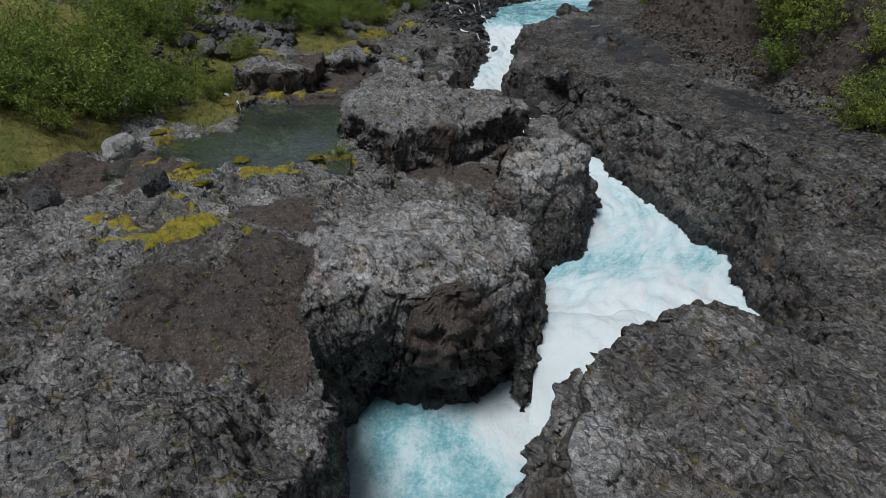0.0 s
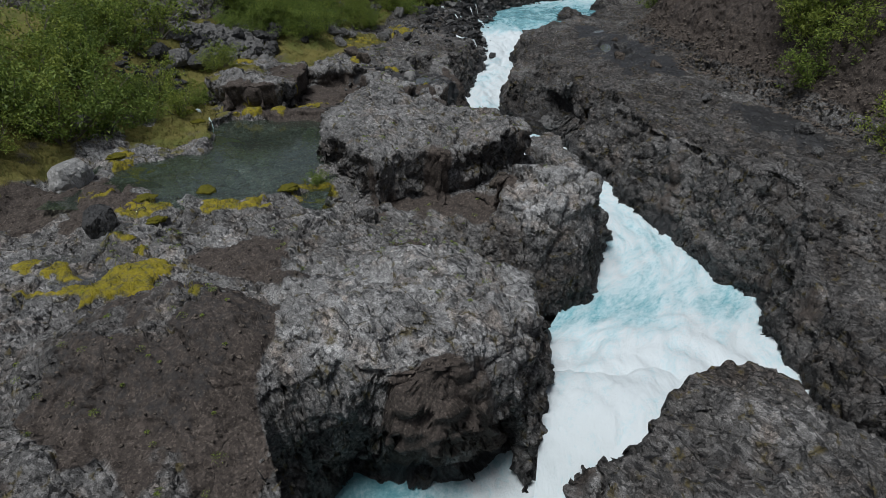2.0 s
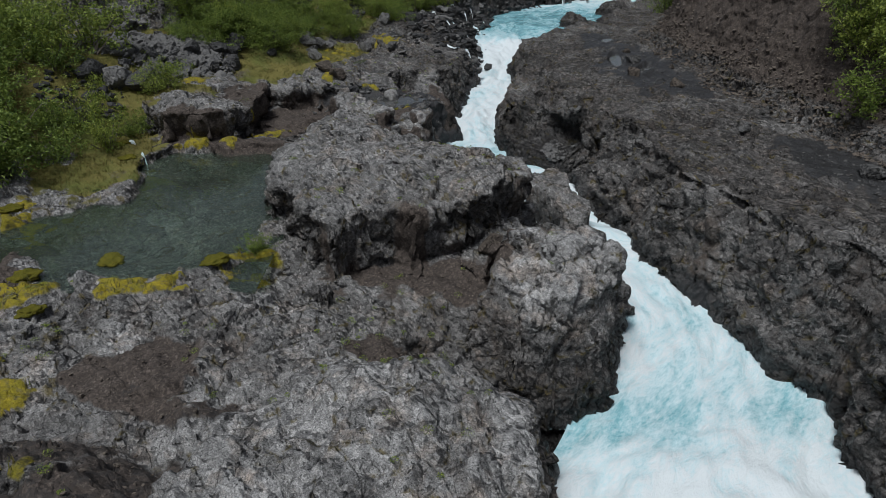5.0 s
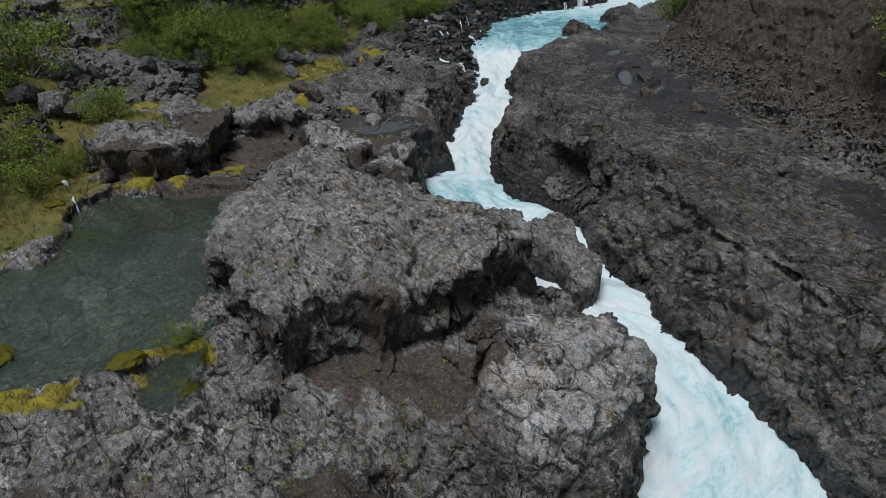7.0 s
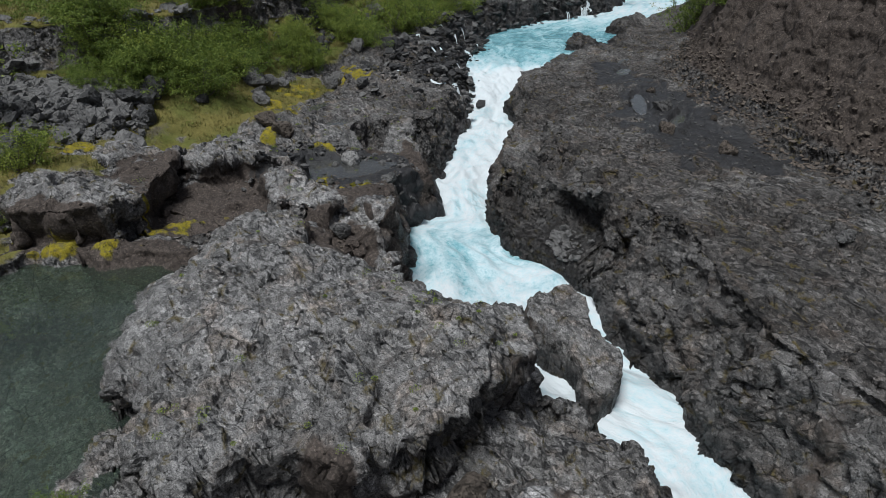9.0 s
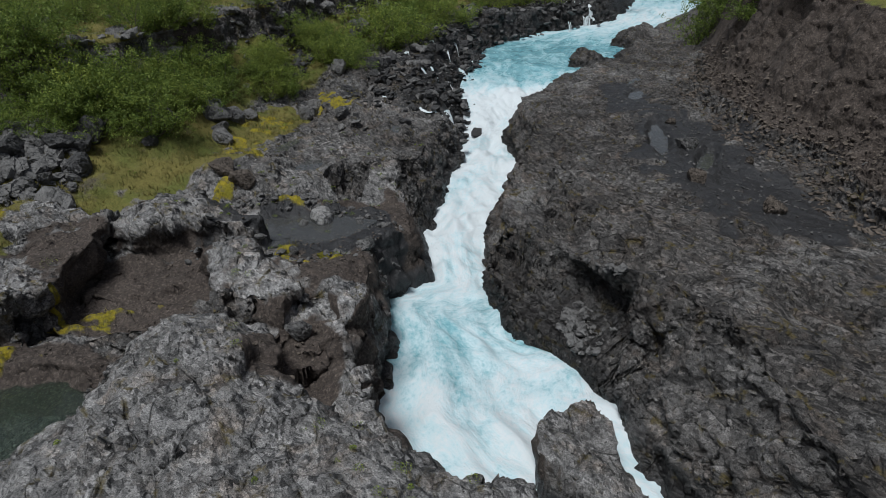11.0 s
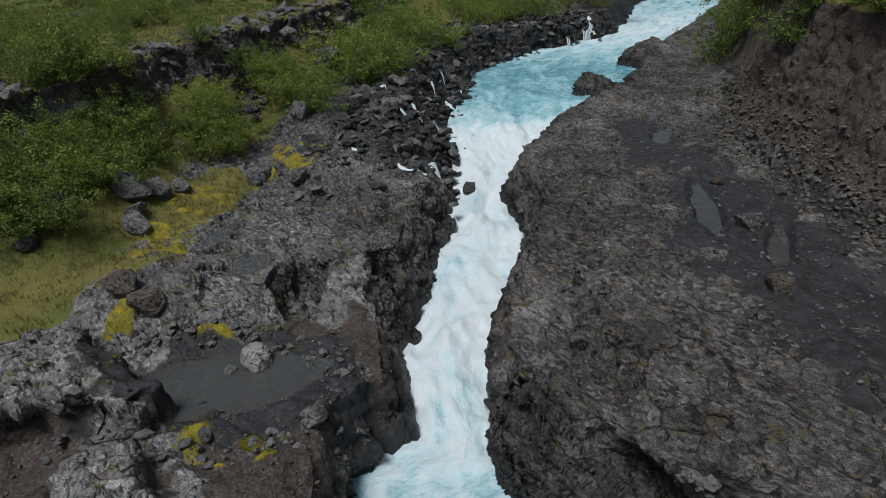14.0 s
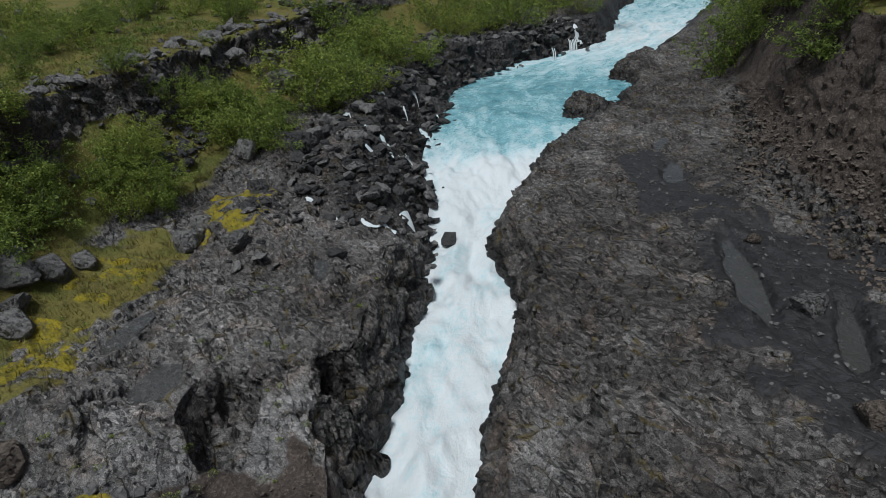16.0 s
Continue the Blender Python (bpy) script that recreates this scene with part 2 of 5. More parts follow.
    hill_r = 1.0 * np.minimum(up_r, 1.5) + 2.3 * np.clip(up_r - 1.5, 0, 2.0) + 0.25 * np.clip(up_r - 3.5, 0, 10) + 0.02 * np.clip(up_r - 13.5, 0, 200)
    right = right + hill_r
    top = np.where(side < 0, left, right)
    # ledge of wet stones under the right wall
    ledge = outline_distance(x, y, [(4.9, 45.6), (4.7, 46.9), (5.5, 46.7), (6.3, 45.2), (7.7, 43.6), (8.5, 41.7), (8.0, 40.4), (7.3, 41.5), (5.6, 42.6)])
    top = top + (5.7 - top) * step(0.35, -0.15, ledge)
    # the pond's bowl
    top = top + (np.maximum(top, POND_LEVEL + 0.1) - top) * step(2.5, 0.4, d_pond)
    top = top + (POND_LEVEL - 0.15 - 0.9 * step(0, -2.5, d_pond) - top) * step(0.3, -0.1, d_pond)
    # potholes and puddle basins
    calm = np.zeros(x.shape)
    for cx, cy, rx, ry, turn, floor, lip in HOLES:
        c, s = math.cos(radians(turn)), math.sin(radians(turn))
        e = np.hypot(((x - cx) * c + (y - cy) * s) / rx, (-(x - cx) * s + (y - cy) * c) / ry) + 0.18 * soft_noise(x, y, 0.9, 61, 2)
        calm = np.maximum(calm, step(2.4, 1.5, e) * (lip > 0.25))
        top = top + (np.maximum(top, floor + 0.16) - top) * step(1.7, 1.35, e) * (lip > 0.25)
        top = top + (np.minimum(top, floor) - top) * step(1 + lip, 1 - lip, e)
    # walls of the gorge
    reach = np.where(side < 0, np.interp(y, [0, 20, 46, 52, 60, 64, 70, 90], [1.2, 1.0, 0.8, 1.1, 1.4, 3.5, 4.8, 1.6]),
                     np.interp(y, [0, 20, 24, 27, 30, 34, 36, 38.5, 41, 43, 46, 60, 66, 75, 90], [0.8, 0.9, 0.7, 0.8, 1.15, 1.05, 1.6, 2.4, 2.3, 1.5, 1.1, 1.1, 1.4, 1.8, 2.0]))
    reach = reach + (0.4 - reach) * np.maximum(step(0.5, 0.0, ledge), step(-1.0, -2.0, x) * step(18, 16, y))
    d_wet = np.minimum(d_river, d_pool)
    rise = np.clip((d_wet + np.where(side > 0, np.where(y < 45, 0.16, 0.12), np.where((y > 27) & (y < 34), 0.2, 0.06))) / reach, 0, 1)
    z = level - 0.9 + (top - level + 0.9) * np.where((y > 62) & (side < 0), rise ** 0.9, rise ** 0.8)
    masks = {}
    q = soft_noise(x * 0.8 + y * 0.25, y, 3.4, 201, 3) * 1.5
    q = np.where(side > 0.5, soft_noise((0.6 * x - 0.8 * y) * 0.35, 0.8 * x + 0.6 * y, 1.9, 203, 3) * 1.2, q) * 2.2
    ledges = (np.floor(q) + step(0.72, 1.0, q - np.floor(q))) / 2.2
    z = z + LEDGE * ledges * np.where(side > 0.5, 0.8, 1.0) * step(0.5, 2.0, d_wet) * step(0.3, 1.5, d_pond) * step(1.5, 0.3, up) * step(1.0, 0.2, up_r) * step(130, 90, y) * (1 - calm)
    warp = np.zeros(x.shape + (2,))
    for name, (poly, crest, flank, under, dome) in OUTCROPS.items():
        cx, cy = np.mean([p[0] for p in poly]), np.mean([p[1] for p in poly])
        rad = max(math.hypot(p[0] - cx, p[1] - cy) for p in poly) + 4
        near = np.hypot(x - cx, y - cy) < rad + 3
        d = np.full(x.shape, 9.0)
        wob = soft_noise(x[near], y[near], 1.6, 31, 3) * 0.35
        d[near] = outline_distance(x[near], y[near], poly) + wob
        lift = step(flank / 2, -flank / 2, d)
        crown = crest - dome * np.exp(-np.clip(-d, 0, 9) / 1.4)
        crown = crown + 1.1 * LEDGE * ledges
        if name == "ridge":
            crown = crown - 0.28 * np.clip(x - 8, 0, 9) - 0.05 * np.clip(14 - y, 0, 9)
        if name == "dome":
            crown = crown - 0.06 * np.clip(y - 34, 0, 9)
        if name == "island":
            crown = crown - 0.35 * np.clip(36 - y, 0, 3)
        if name == "jointed":
            crown = crown - 0.45 * np.clip(26.8 - y, 0, 4) - 0.25 * np.clip(4.6 - x, 0, 3) - 0.3 * np.clip(y - 28, 0, 3)
        if name == "plunge":
            crown = crown - 0.35 * np.clip(x - 0.8, 0, 4)
        z = np.where(crown > z, z + (crown - z) * lift, z)
        masks[name] = d
        if under:
            push = under * step(-flank / 2, flank / 2, d) * step(flank / 2 + 2.6, flank / 2, d)
            warp += push[..., None] * np.stack(slope_of(d, x, y), -1) * -1
    # the cave behind the ledge of wet stones
    cave = step(2.8, 1.4, np.hypot(x - 8.2, (y - 42.4) / 1.25)) * (side > 0)
    push = 1.2 * cave * step(7.5, 6.6, z) * step(5.75, 6.2, z)
    warp += push[..., None] * np.stack([0.9 * np.ones(x.shape), 0.35 * np.ones(x.shape)], -1)
    # the low cave under the brow by the plunge pool
    brow = step(5.4, 3.0, np.hypot(x - 0.0, (y - 17.0) * 1.2)) * step(3.2, 2.4, x)
    push = 2.5 * brow * step(4.3, 1.8, z) * step(3.0, 0.8, masks["plunge"])
    warp += push[..., None] * np.stack([0.15 * np.ones(x.shape), np.ones(x.shape)], -1)
    return z, warp, dict(river=d_river, pool=d_pool, pond=d_pond, side=side, level=level, up=up, up_r=up_r, rise=rise, hollow=hollow, out=masks, d_wet=d_wet)


def slope_of(d, x, y):
    gy = np.gradient(d, axis=0) / np.maximum(np.gradient(y, axis=0), 1e-6)
    gx = np.gradient(d, axis=1) / np.maximum(np.gradient(x, axis=1), 1e-6)
    n = np.maximum(np.hypot(gx, gy), 1e-6)
    return gx / n, gy / n


def spaced(parts):
    return np.concatenate([np.linspace(a, b, n, endpoint=False) for a, b, n in parts] + [[parts[-1][1]]])


FINE = 0.11
GX = spaced([(-600, -120, 8), (-120, -40, 20), (-40, -22, 45), (-22, 24, int(46 / FINE)), (24, 50, 55), (50, 140, 30), (140, 600, 8)])
GY = spaced([(-300, -40, 6), (-40, 8, 30), (8, 68, int(60 / FINE)), (68, 100, 150), (100, 160, 120), (160, 240, 30), (240, 900, 10)])
XX, YY = np.meshgrid(GX, GY)
ZZ, WARP, FIELD = plan_heights(XX, YY)


def resample():
    """Moves the columns of each row closer together where the ground is steep, and adds rows where walls face along the gorge."""
    global XX, YY, ZZ, WARP, FIELD
    ry = spaced([(-300, -40, 6), (-40, 8, 30), (8, 14.5, 70), (14.5, 18.5, 60), (18.5, 27, 95), (27, 31, 55), (31, 38, 78), (38, 41, 38), (41, 68, 290), (68, 100, 130), (100, 160, 60), (160, 240, 16), (240, 900, 8)])
    lean = np.clip(np.abs(np.diff(ZZ, axis=1) / np.diff(GX)[None]), 0, 6)
    weight = np.sqrt(1 + lean ** 2)
    for axis, reach in ((1, 5), (0, 31), (0, 31)):
        k = np.ones(reach) / reach
        weight = np.apply_along_axis(lambda v: np.convolve(np.pad(v, reach // 2, "edge"), k, "valid"), axis, weight)
    weight = weight * np.where((GX[:-1] > -22) & (GX[:-1] < 24), 1.0, 0.8)
    j = np.clip(np.searchsorted(GY, ry) - 1, 0, len(GY) - 2)
    g = ((ry - GY[j]) / (GY[j + 1] - GY[j]))[:, None]
    weight = weight[j] * (1 - g) + weight[j + 1] * g
    way = np.concatenate([np.zeros((len(ry), 1)), np.cumsum(weight, 1)], 1)
    many = int(len(GX) * 1.45)
    xs = np.stack([np.interp(np.linspace(0, w[-1], many), w, GX) for w in way])

    def moved(a):
        a = a[j] * (1 - g) + a[j + 1] * g
        return np.stack([np.interp(x, GX, row) for x, row in zip(xs, a)])
    FIELD = {k: ({n: moved(m) for n, m in v.items()} if k == "out" else moved(v)) for k, v in FIELD.items()}
    ZZ, WARP = moved(ZZ), np.stack([moved(WARP[..., 0]), moved(WARP[..., 1])], -1)
    XX, YY = xs, np.repeat(ry[:, None], many, 1)
    # the same along the columns
    lean = np.clip(np.abs(np.diff(ZZ, axis=0)) / np.diff(ry)[:, None], 0, 7)
    weight = np.sqrt(1 + lean ** 2)
    for axis, reach in ((0, 5), (1, 61), (1, 61)):
        k = np.ones(reach) / reach
        weight = np.apply_along_axis(lambda v: np.convolve(np.pad(v, reach // 2, "edge"), k, "valid"), axis, weight)
    way = np.concatenate([np.zeros((1, many)), np.cumsum(weight, 0)], 0)
    tall = int(len(ry) * 1.22)
    rows_at = np.stack([np.interp(np.linspace(0, w[-1], tall), w, np.arange(len(ry))) for w in way.T], 1)
    lo = np.clip(rows_at.astype(int), 0, len(ry) - 2)
    f, c = rows_at - lo, np.arange(many)[None]

    def slid(a):
        return a[lo, c] * (1 - f) + a[lo + 1, c] * f
    FIELD = {k: ({n: slid(m) for n, m in v.items()} if k == "out" else slid(v)) for k, v in FIELD.items()}
    XX, YY, ZZ, WARP = slid(XX), slid(YY), slid(ZZ), np.stack([slid(WARP[..., 0]), slid(WARP[..., 1])], -1)


resample()

# ---- zones: brown earth, grass, moss, wet rock ----
n1, n2, n3 = soft_noise(XX, YY, 5, 41), soft_noise(XX, YY, 1.6, 42), soft_noise(XX, YY, 0.6, 43)
PX, PY, PZ = XX + WARP[..., 0], YY + WARP[..., 1], ZZ.copy()
across = np.stack([np.gradient(a, axis=1) for a in (PX, PY, PZ)], -1)
along = np.stack([np.gradient(a, axis=0) for a in (PX, PY, PZ)], -1)
NORMAL = np.cross(across, along)
NORMAL /= np.maximum(np.linalg.norm(NORMAL, axis=-1, keepdims=True), 1e-9)
STEEP = np.sqrt(np.clip(1 / np.maximum(NORMAL[..., 2], 0.05) ** 2 - 1, 0, 60))
left_side = FIELD["side"] < 0
GRASS = np.where(left_side, step(0.0, 1.2, FIELD["up"] + n1 * 0.8 + n2 * 0.4) * step(0.0, 0.5, FIELD["up"]), step(3.2, 4.2, FIELD["up_r"] + n1 * 0.5))


def patch(cx, cy, rx, ry, turn=0.0):
    c, s = math.cos(radians(turn)), math.sin(radians(turn))
    u, v = (XX - cx) * c + (YY - cy) * s, -(XX - cx) * s + (YY - cy) * c
    return step(1.25, 0.75, np.hypot(u / rx, v / ry) + n1 * 0.2 + n2 * 0.45 + n3 * 0.25)


meadow = np.maximum.reduce([patch(-14.0, 35.4, 2.2, 3.0, 10), patch(-16, 40, 2.5, 4), patch(-9.4, 51.8, 2.3, 5.5, -30), patch(-7.3, 57, 1.5, 4, -22), patch(-12.5, 43, 1.3, 1.0)])
GRASS = np.maximum(GRASS, meadow)
MOSS = np.maximum.reduce([patch(-11.3, 25.7, 1.3, 0.8, 20), patch(-8, 26.2, 2.3, 0.45, 5), patch(-10.8, 22, 0.9, 1.8, 20), patch(-12.8, 21.5, 1.6, 0.6), patch(-5.3, 27.6, 0.8, 0.9),
                          patch(-14.5, 31, 1.0, 2.4, 40), patch(-1.3, 44.9, 1.5, 1.1), patch(-3.2, 48.9, 0.7, 0.35), patch(-6.9, 55.5, 0.9, 3.0, -6), patch(-6.4, 58.4, 1.1, 1.2), patch(-3.4, 64.2, 1.3, 1.0), patch(-6.3, 53.0, 0.8, 1.6, -20), patch(-3.4, 61.8, 1.3, 1.6),
                          patch(-6.0, 49.2, 0.5, 0.8), 0.9 * patch(-6.6, 17.2, 0.6, 1.5, 10), patch(-11.4, 20.3, 2.0, 0.7, 15), patch(-9.6, 21.4, 0.9, 1.3, -20), patch(-14.0, 27.0, 0.8, 0.5), patch(-11.2, 38.5, 1.2, 0.4), patch(-7.6, 41.2, 1.5, 0.4, 20), patch(-8.6, 38.8, 0.8, 0.3), patch(-13, 45, 1, 0.6)])
MOSS = np.clip(MOSS * (0.2 + 1.4 * step(-0.2, 0.4, n3 + 0.6 * n2)), 0, 1)
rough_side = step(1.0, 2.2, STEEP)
puddle_shelf = np.maximum.reduce([patch(14.8, 53, 2.5, 6.4, -10), patch(15.6, 45.5, 1.7, 3.6), patch(14.4, 64, 1.2, 3.2, -10), patch(17.6, 34, 1.6, 3)])
DARKSAND = np.maximum(puddle_shelf, np.maximum(patch(13.2, 49, 1.5, 6.0, -8), patch(15.0, 58, 2.0, 6, -6)) * step(0.05, 0.35, n2 + 0.8 * n3))
SOIL = np.maximum.reduce([patch(-7.6, 18.2, 2.6, 1.9, 30) * (0.35 + 0.65 * step(-0.35, 0.15, n2 + 0.6 * n3)), patch(-5.4, 15.6, 0.9, 1.8, 20), patch(0.4, 16.3, 2.0, 0.5, 12), patch(-8.2, 15.0, 1.8, 1.5), patch(-13.2, 26.0, 1.7, 1.5), DARKSAND, patch(-15.5, 27.3, 3.6, 1.6, 30), patch(-6.6, 22.5, 2.0, 1.2, -30), patch(-0.6, 24.3, 1.3, 0.8), patch(2.2, 27.6, 1.2, 0.8), patch(-5.2, 17.0, 0.9, 2.2),
                          patch(-0.8, 43.5, 1.8, 1.6), patch(1.4, 47.6, 1.5, 2.8, 10), patch(-3.0, 47.3, 3.4, 1.8, 4), patch(-1, 48.5, 3.4, 1.6, 20), patch(0.8, 27.9, 3.2, 0.9, 8), patch(-0.7, 39.4, 1.1, 2.0, 35), patch(-1.0, 37.9, 0.7, 1.2, 40), patch(-7.2, 43.0, 2.8, 1.9), patch(-9.6, 38.9, 3.4, 0.8, -4)])
SOIL = np.maximum(SOIL, step(0.3, 1.2, FIELD["up_r"]) * step(5, 3.8, FIELD["up_r"]))
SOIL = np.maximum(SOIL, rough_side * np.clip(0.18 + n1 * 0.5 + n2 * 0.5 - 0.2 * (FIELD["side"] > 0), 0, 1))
WET = step(1.1, 0.25, ZZ - FIELD["level"]) * step(3.0, 0.3, FIELD["d_wet"])
WET = np.maximum(WET, 0.62 * patch(6.6, 43.4, 1.5, 2.6, 40) * (FIELD["side"] > 0))
WET = np.maximum(WET, 0.40 * patch(-7.4, 18.0, 3.3, 2.8, 30))
WET = np.maximum(WET, np.maximum(patch(-3.0, 47.3, 3.6, 1.9, 4), DARKSAND) * 0.95)
WET = np.maximum(WET, np.where(left_side, step(60, 64, YY) * step(7, 3, FIELD["d_wet"]), 0) * 0.8)
GRASS = GRASS * (1 - step(0.9, 1.8, STEEP) * 0.8)

# ---- breaks and cracks of the rock, along the faces' own directions ----
rock_amount = np.clip(1 - 0.85 * GRASS - 0.6 * DARKSAND - 0.55 * MOSS, 0.1, 1) * (1 - 0.35 * SOIL) * step(300, 140, np.hypot(XX, YY - 40))
rock_amount = rock_amount * np.where(FIELD["pond"] < 0, 0.15, 1) * (1 - 0.3 * step(47, 50, YY) * step(62, 58, YY) * left_side)
NX, NY, NZ = NORMAL[..., 0], NORMAL[..., 1], NORMAL[..., 2]
right_side = step(-0.5, 0.5, FIELD["side"])
c30, s30 = math.cos(0.45), math.sin(0.45)
ux, uy = np.where(right_side > 0.5, 0.6 * PX - 0.8 * PY, PX * c30 - PY * s30), np.where(right_side > 0.5, 0.8 * PX + 0.6 * PY, PX * s30 + PY * c30)
platy = 1 - 0.62 * right_side * step(1.5, 0.6, STEEP) * step(22, 26, YY)
bx, by, bz = (soft_noise(PX + PZ * 0.7, PY - PZ * 0.4, 1.1, 95 + k, 2) * 0.12 for k in range(3))
big = facets(PX + bx, PY + by, PZ + bz, 2.1, 3, 0.7, 0.12, 0.8) * 0.17
middle = facets(ux * platy + bx, uy + by, PZ + bz, 0.95, 13, 1.0, 0.25, 0.5) * (0.075 + 0.09 * step(0.6, 1.6, STEEP))
small = facets(ux * platy + bx * 0.5, uy + by * 0.5, PZ + bz * 0.5, 0.48, 23, 1.0, 0.12, 0.4) * (0.055 + 0.035 * right_side)
joints = facets(PX + 0.3 * bx, PY + 0.3 * by, PZ * 0.28, 0.8, 43, 0.7, 0.5, 0.8) * 0.2
block = step(0.9, 0.1, FIELD["out"]["jointed"])
small = small * (1 - 0.8 * block) + joints * block * (1 - 0.5 * step(1.0, 2.0, STEEP))
middle = middle * (1 - 0.5 * block)
in_hole = np.zeros(XX.shape)
for cx, cy, rx, ry, turn, floor, lip in HOLES[4:]:
    c, sn = math.cos(radians(turn)), math.sin(radians(turn))
    in_hole = np.maximum(in_hole, step(1.3, 0.9, np.hypot(((XX - cx) * c + (YY - cy) * sn) / rx, (-(XX - cx) * sn + (YY - cy) * c) / ry)))
rock_amount = rock_amount * (1 - 0.7 * step(0.8, 0.2, FIELD["out"]["island"]))
rock_amount = rock_amount * (1 - 0.75 * in_hole) * (1 - 0.15 * step(1.2, 2.0, FIELD["up_r"])) * (1 - 0.75 * patch(7.6, 42.6, 1.7, 2.8))
UP_R = FIELD["up_r"]
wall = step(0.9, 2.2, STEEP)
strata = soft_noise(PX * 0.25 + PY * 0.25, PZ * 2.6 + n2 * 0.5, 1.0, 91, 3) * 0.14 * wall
BREAK = (big * (1 - 0.4 * right_side) * (1 - 0.2 * step(0.3, 1.0, UP_R)) * (1 + 0.2 * wall * (1 - right_side)) + middle * (1 + 0.4 * n1 + 0.2 * wall) * (1 - 0.35 * right_side * wall) + small + strata) * rock_amount + soft_noise(PX, PY, 0.5, 55) * 0.04 * (1 - rock_amount) + 0.10 * n2 * rock_amount
PX, PY, PZ = PX + NX * BREAK, PY + NY * BREAK, PZ + NZ * BREAK + MOSS * 0.12 * (1 + 0.8 * n3)
calm_bank = step(45, 47, YY) * step(62, 58, YY) * step(-10, -7, XX) * (1 - right_side)
# how pale the rock is: lichened, weathered tops, the dark, damp shelf, and painted shade
PALE = np.clip(0.46 - 0.38 * right_side + 0.35 * n1 * (1 - 0.6 * right_side) + 0.22 * n2, 0, 1)
for name, lift in (("plunge", 0.4), ("dome", 0.2), ("jointed", 0.65), ("pond_cliff", 0.2), ("knob", 0.45), ("shoulder", 0.45), ("saddle", 0.2), ("ridge", -0.12), ("island", 0.1)):
    PALE = np.maximum(PALE, (0.35 + lift + 0.15 * n2) * step(0.3, -0.5, FIELD["out"][name]))
PALE = PALE * (1 - 0.35 * calm_bank) * (1 - 0.3 * step(-5, -8, XX) * step(21, 17, YY))
# shade painted into the tone: left bank darker low down by the water
PALE = PALE * (1 - (1 - right_side) * step(45, 42, YY) * step(17, 21, YY) * 0.6 * step(6.0, 4.6, ZZ) * step(4.0, 2.5, FIELD["d_wet"]))
rim = np.where(left_side & (YY > 48) & (YY < 110) & (ZZ > 10.2), step(0.5, 1.2, STEEP), 0.0)
PALE = np.maximum(PALE, rim * (0.45 + 0.3 * n2))
PALE = PALE + 0.2 * right_side * step(0.7, 1.5, STEEP) * step(23, 26, YY) * step(42, 37, YY)
# steep faces, and the left side beyond y 60, toned darker
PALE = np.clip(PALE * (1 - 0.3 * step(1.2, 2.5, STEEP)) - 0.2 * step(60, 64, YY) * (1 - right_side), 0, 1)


def raster(x0, x1, y0, y1, pitch):
    """Which point of the surface lies over each small square of the plan (the highest one)."""
    table = np.full((int((y1 - y0) / pitch) + 1, int((x1 - x0) / pitch) + 1), -1)
    i, j = ((PX.ravel() - x0) / pitch).astype(int), ((PY.ravel() - y0) / pitch).astype(int)
    ok = np.nonzero((i >= 0) & (j >= 0) & (i < table.shape[1]) & (j < table.shape[0]))[0]
    ok = ok[np.argsort(PZ.ravel()[ok])]
    table[j[ok], i[ok]] = ok
    return table, x0, y0, pitch


RASTERS = [raster(-32, 32, 5, 105, 0.14), raster(-60, 80, -5, 170, 0.7), raster(-600, 600, -300, 900, 20.0)]
FLAT_Z = PZ.ravel()


def point_at(x, y):
    for table, x0, y0, pitch in RASTERS:
        i, j = int((x - x0) / pitch), int((y - y0) / pitch)
        if 0 <= j < table.shape[0] and 0 <= i < table.shape[1] and table[j, i] >= 0:
            return table[j, i]
    return 0


def ground_at(x, y):
    """The height of the ground at a place of the plan."""
    return float(FLAT_Z[point_at(x, y)])


def field_at(field, x, y):
    return float(field.ravel()[point_at(x, y)])


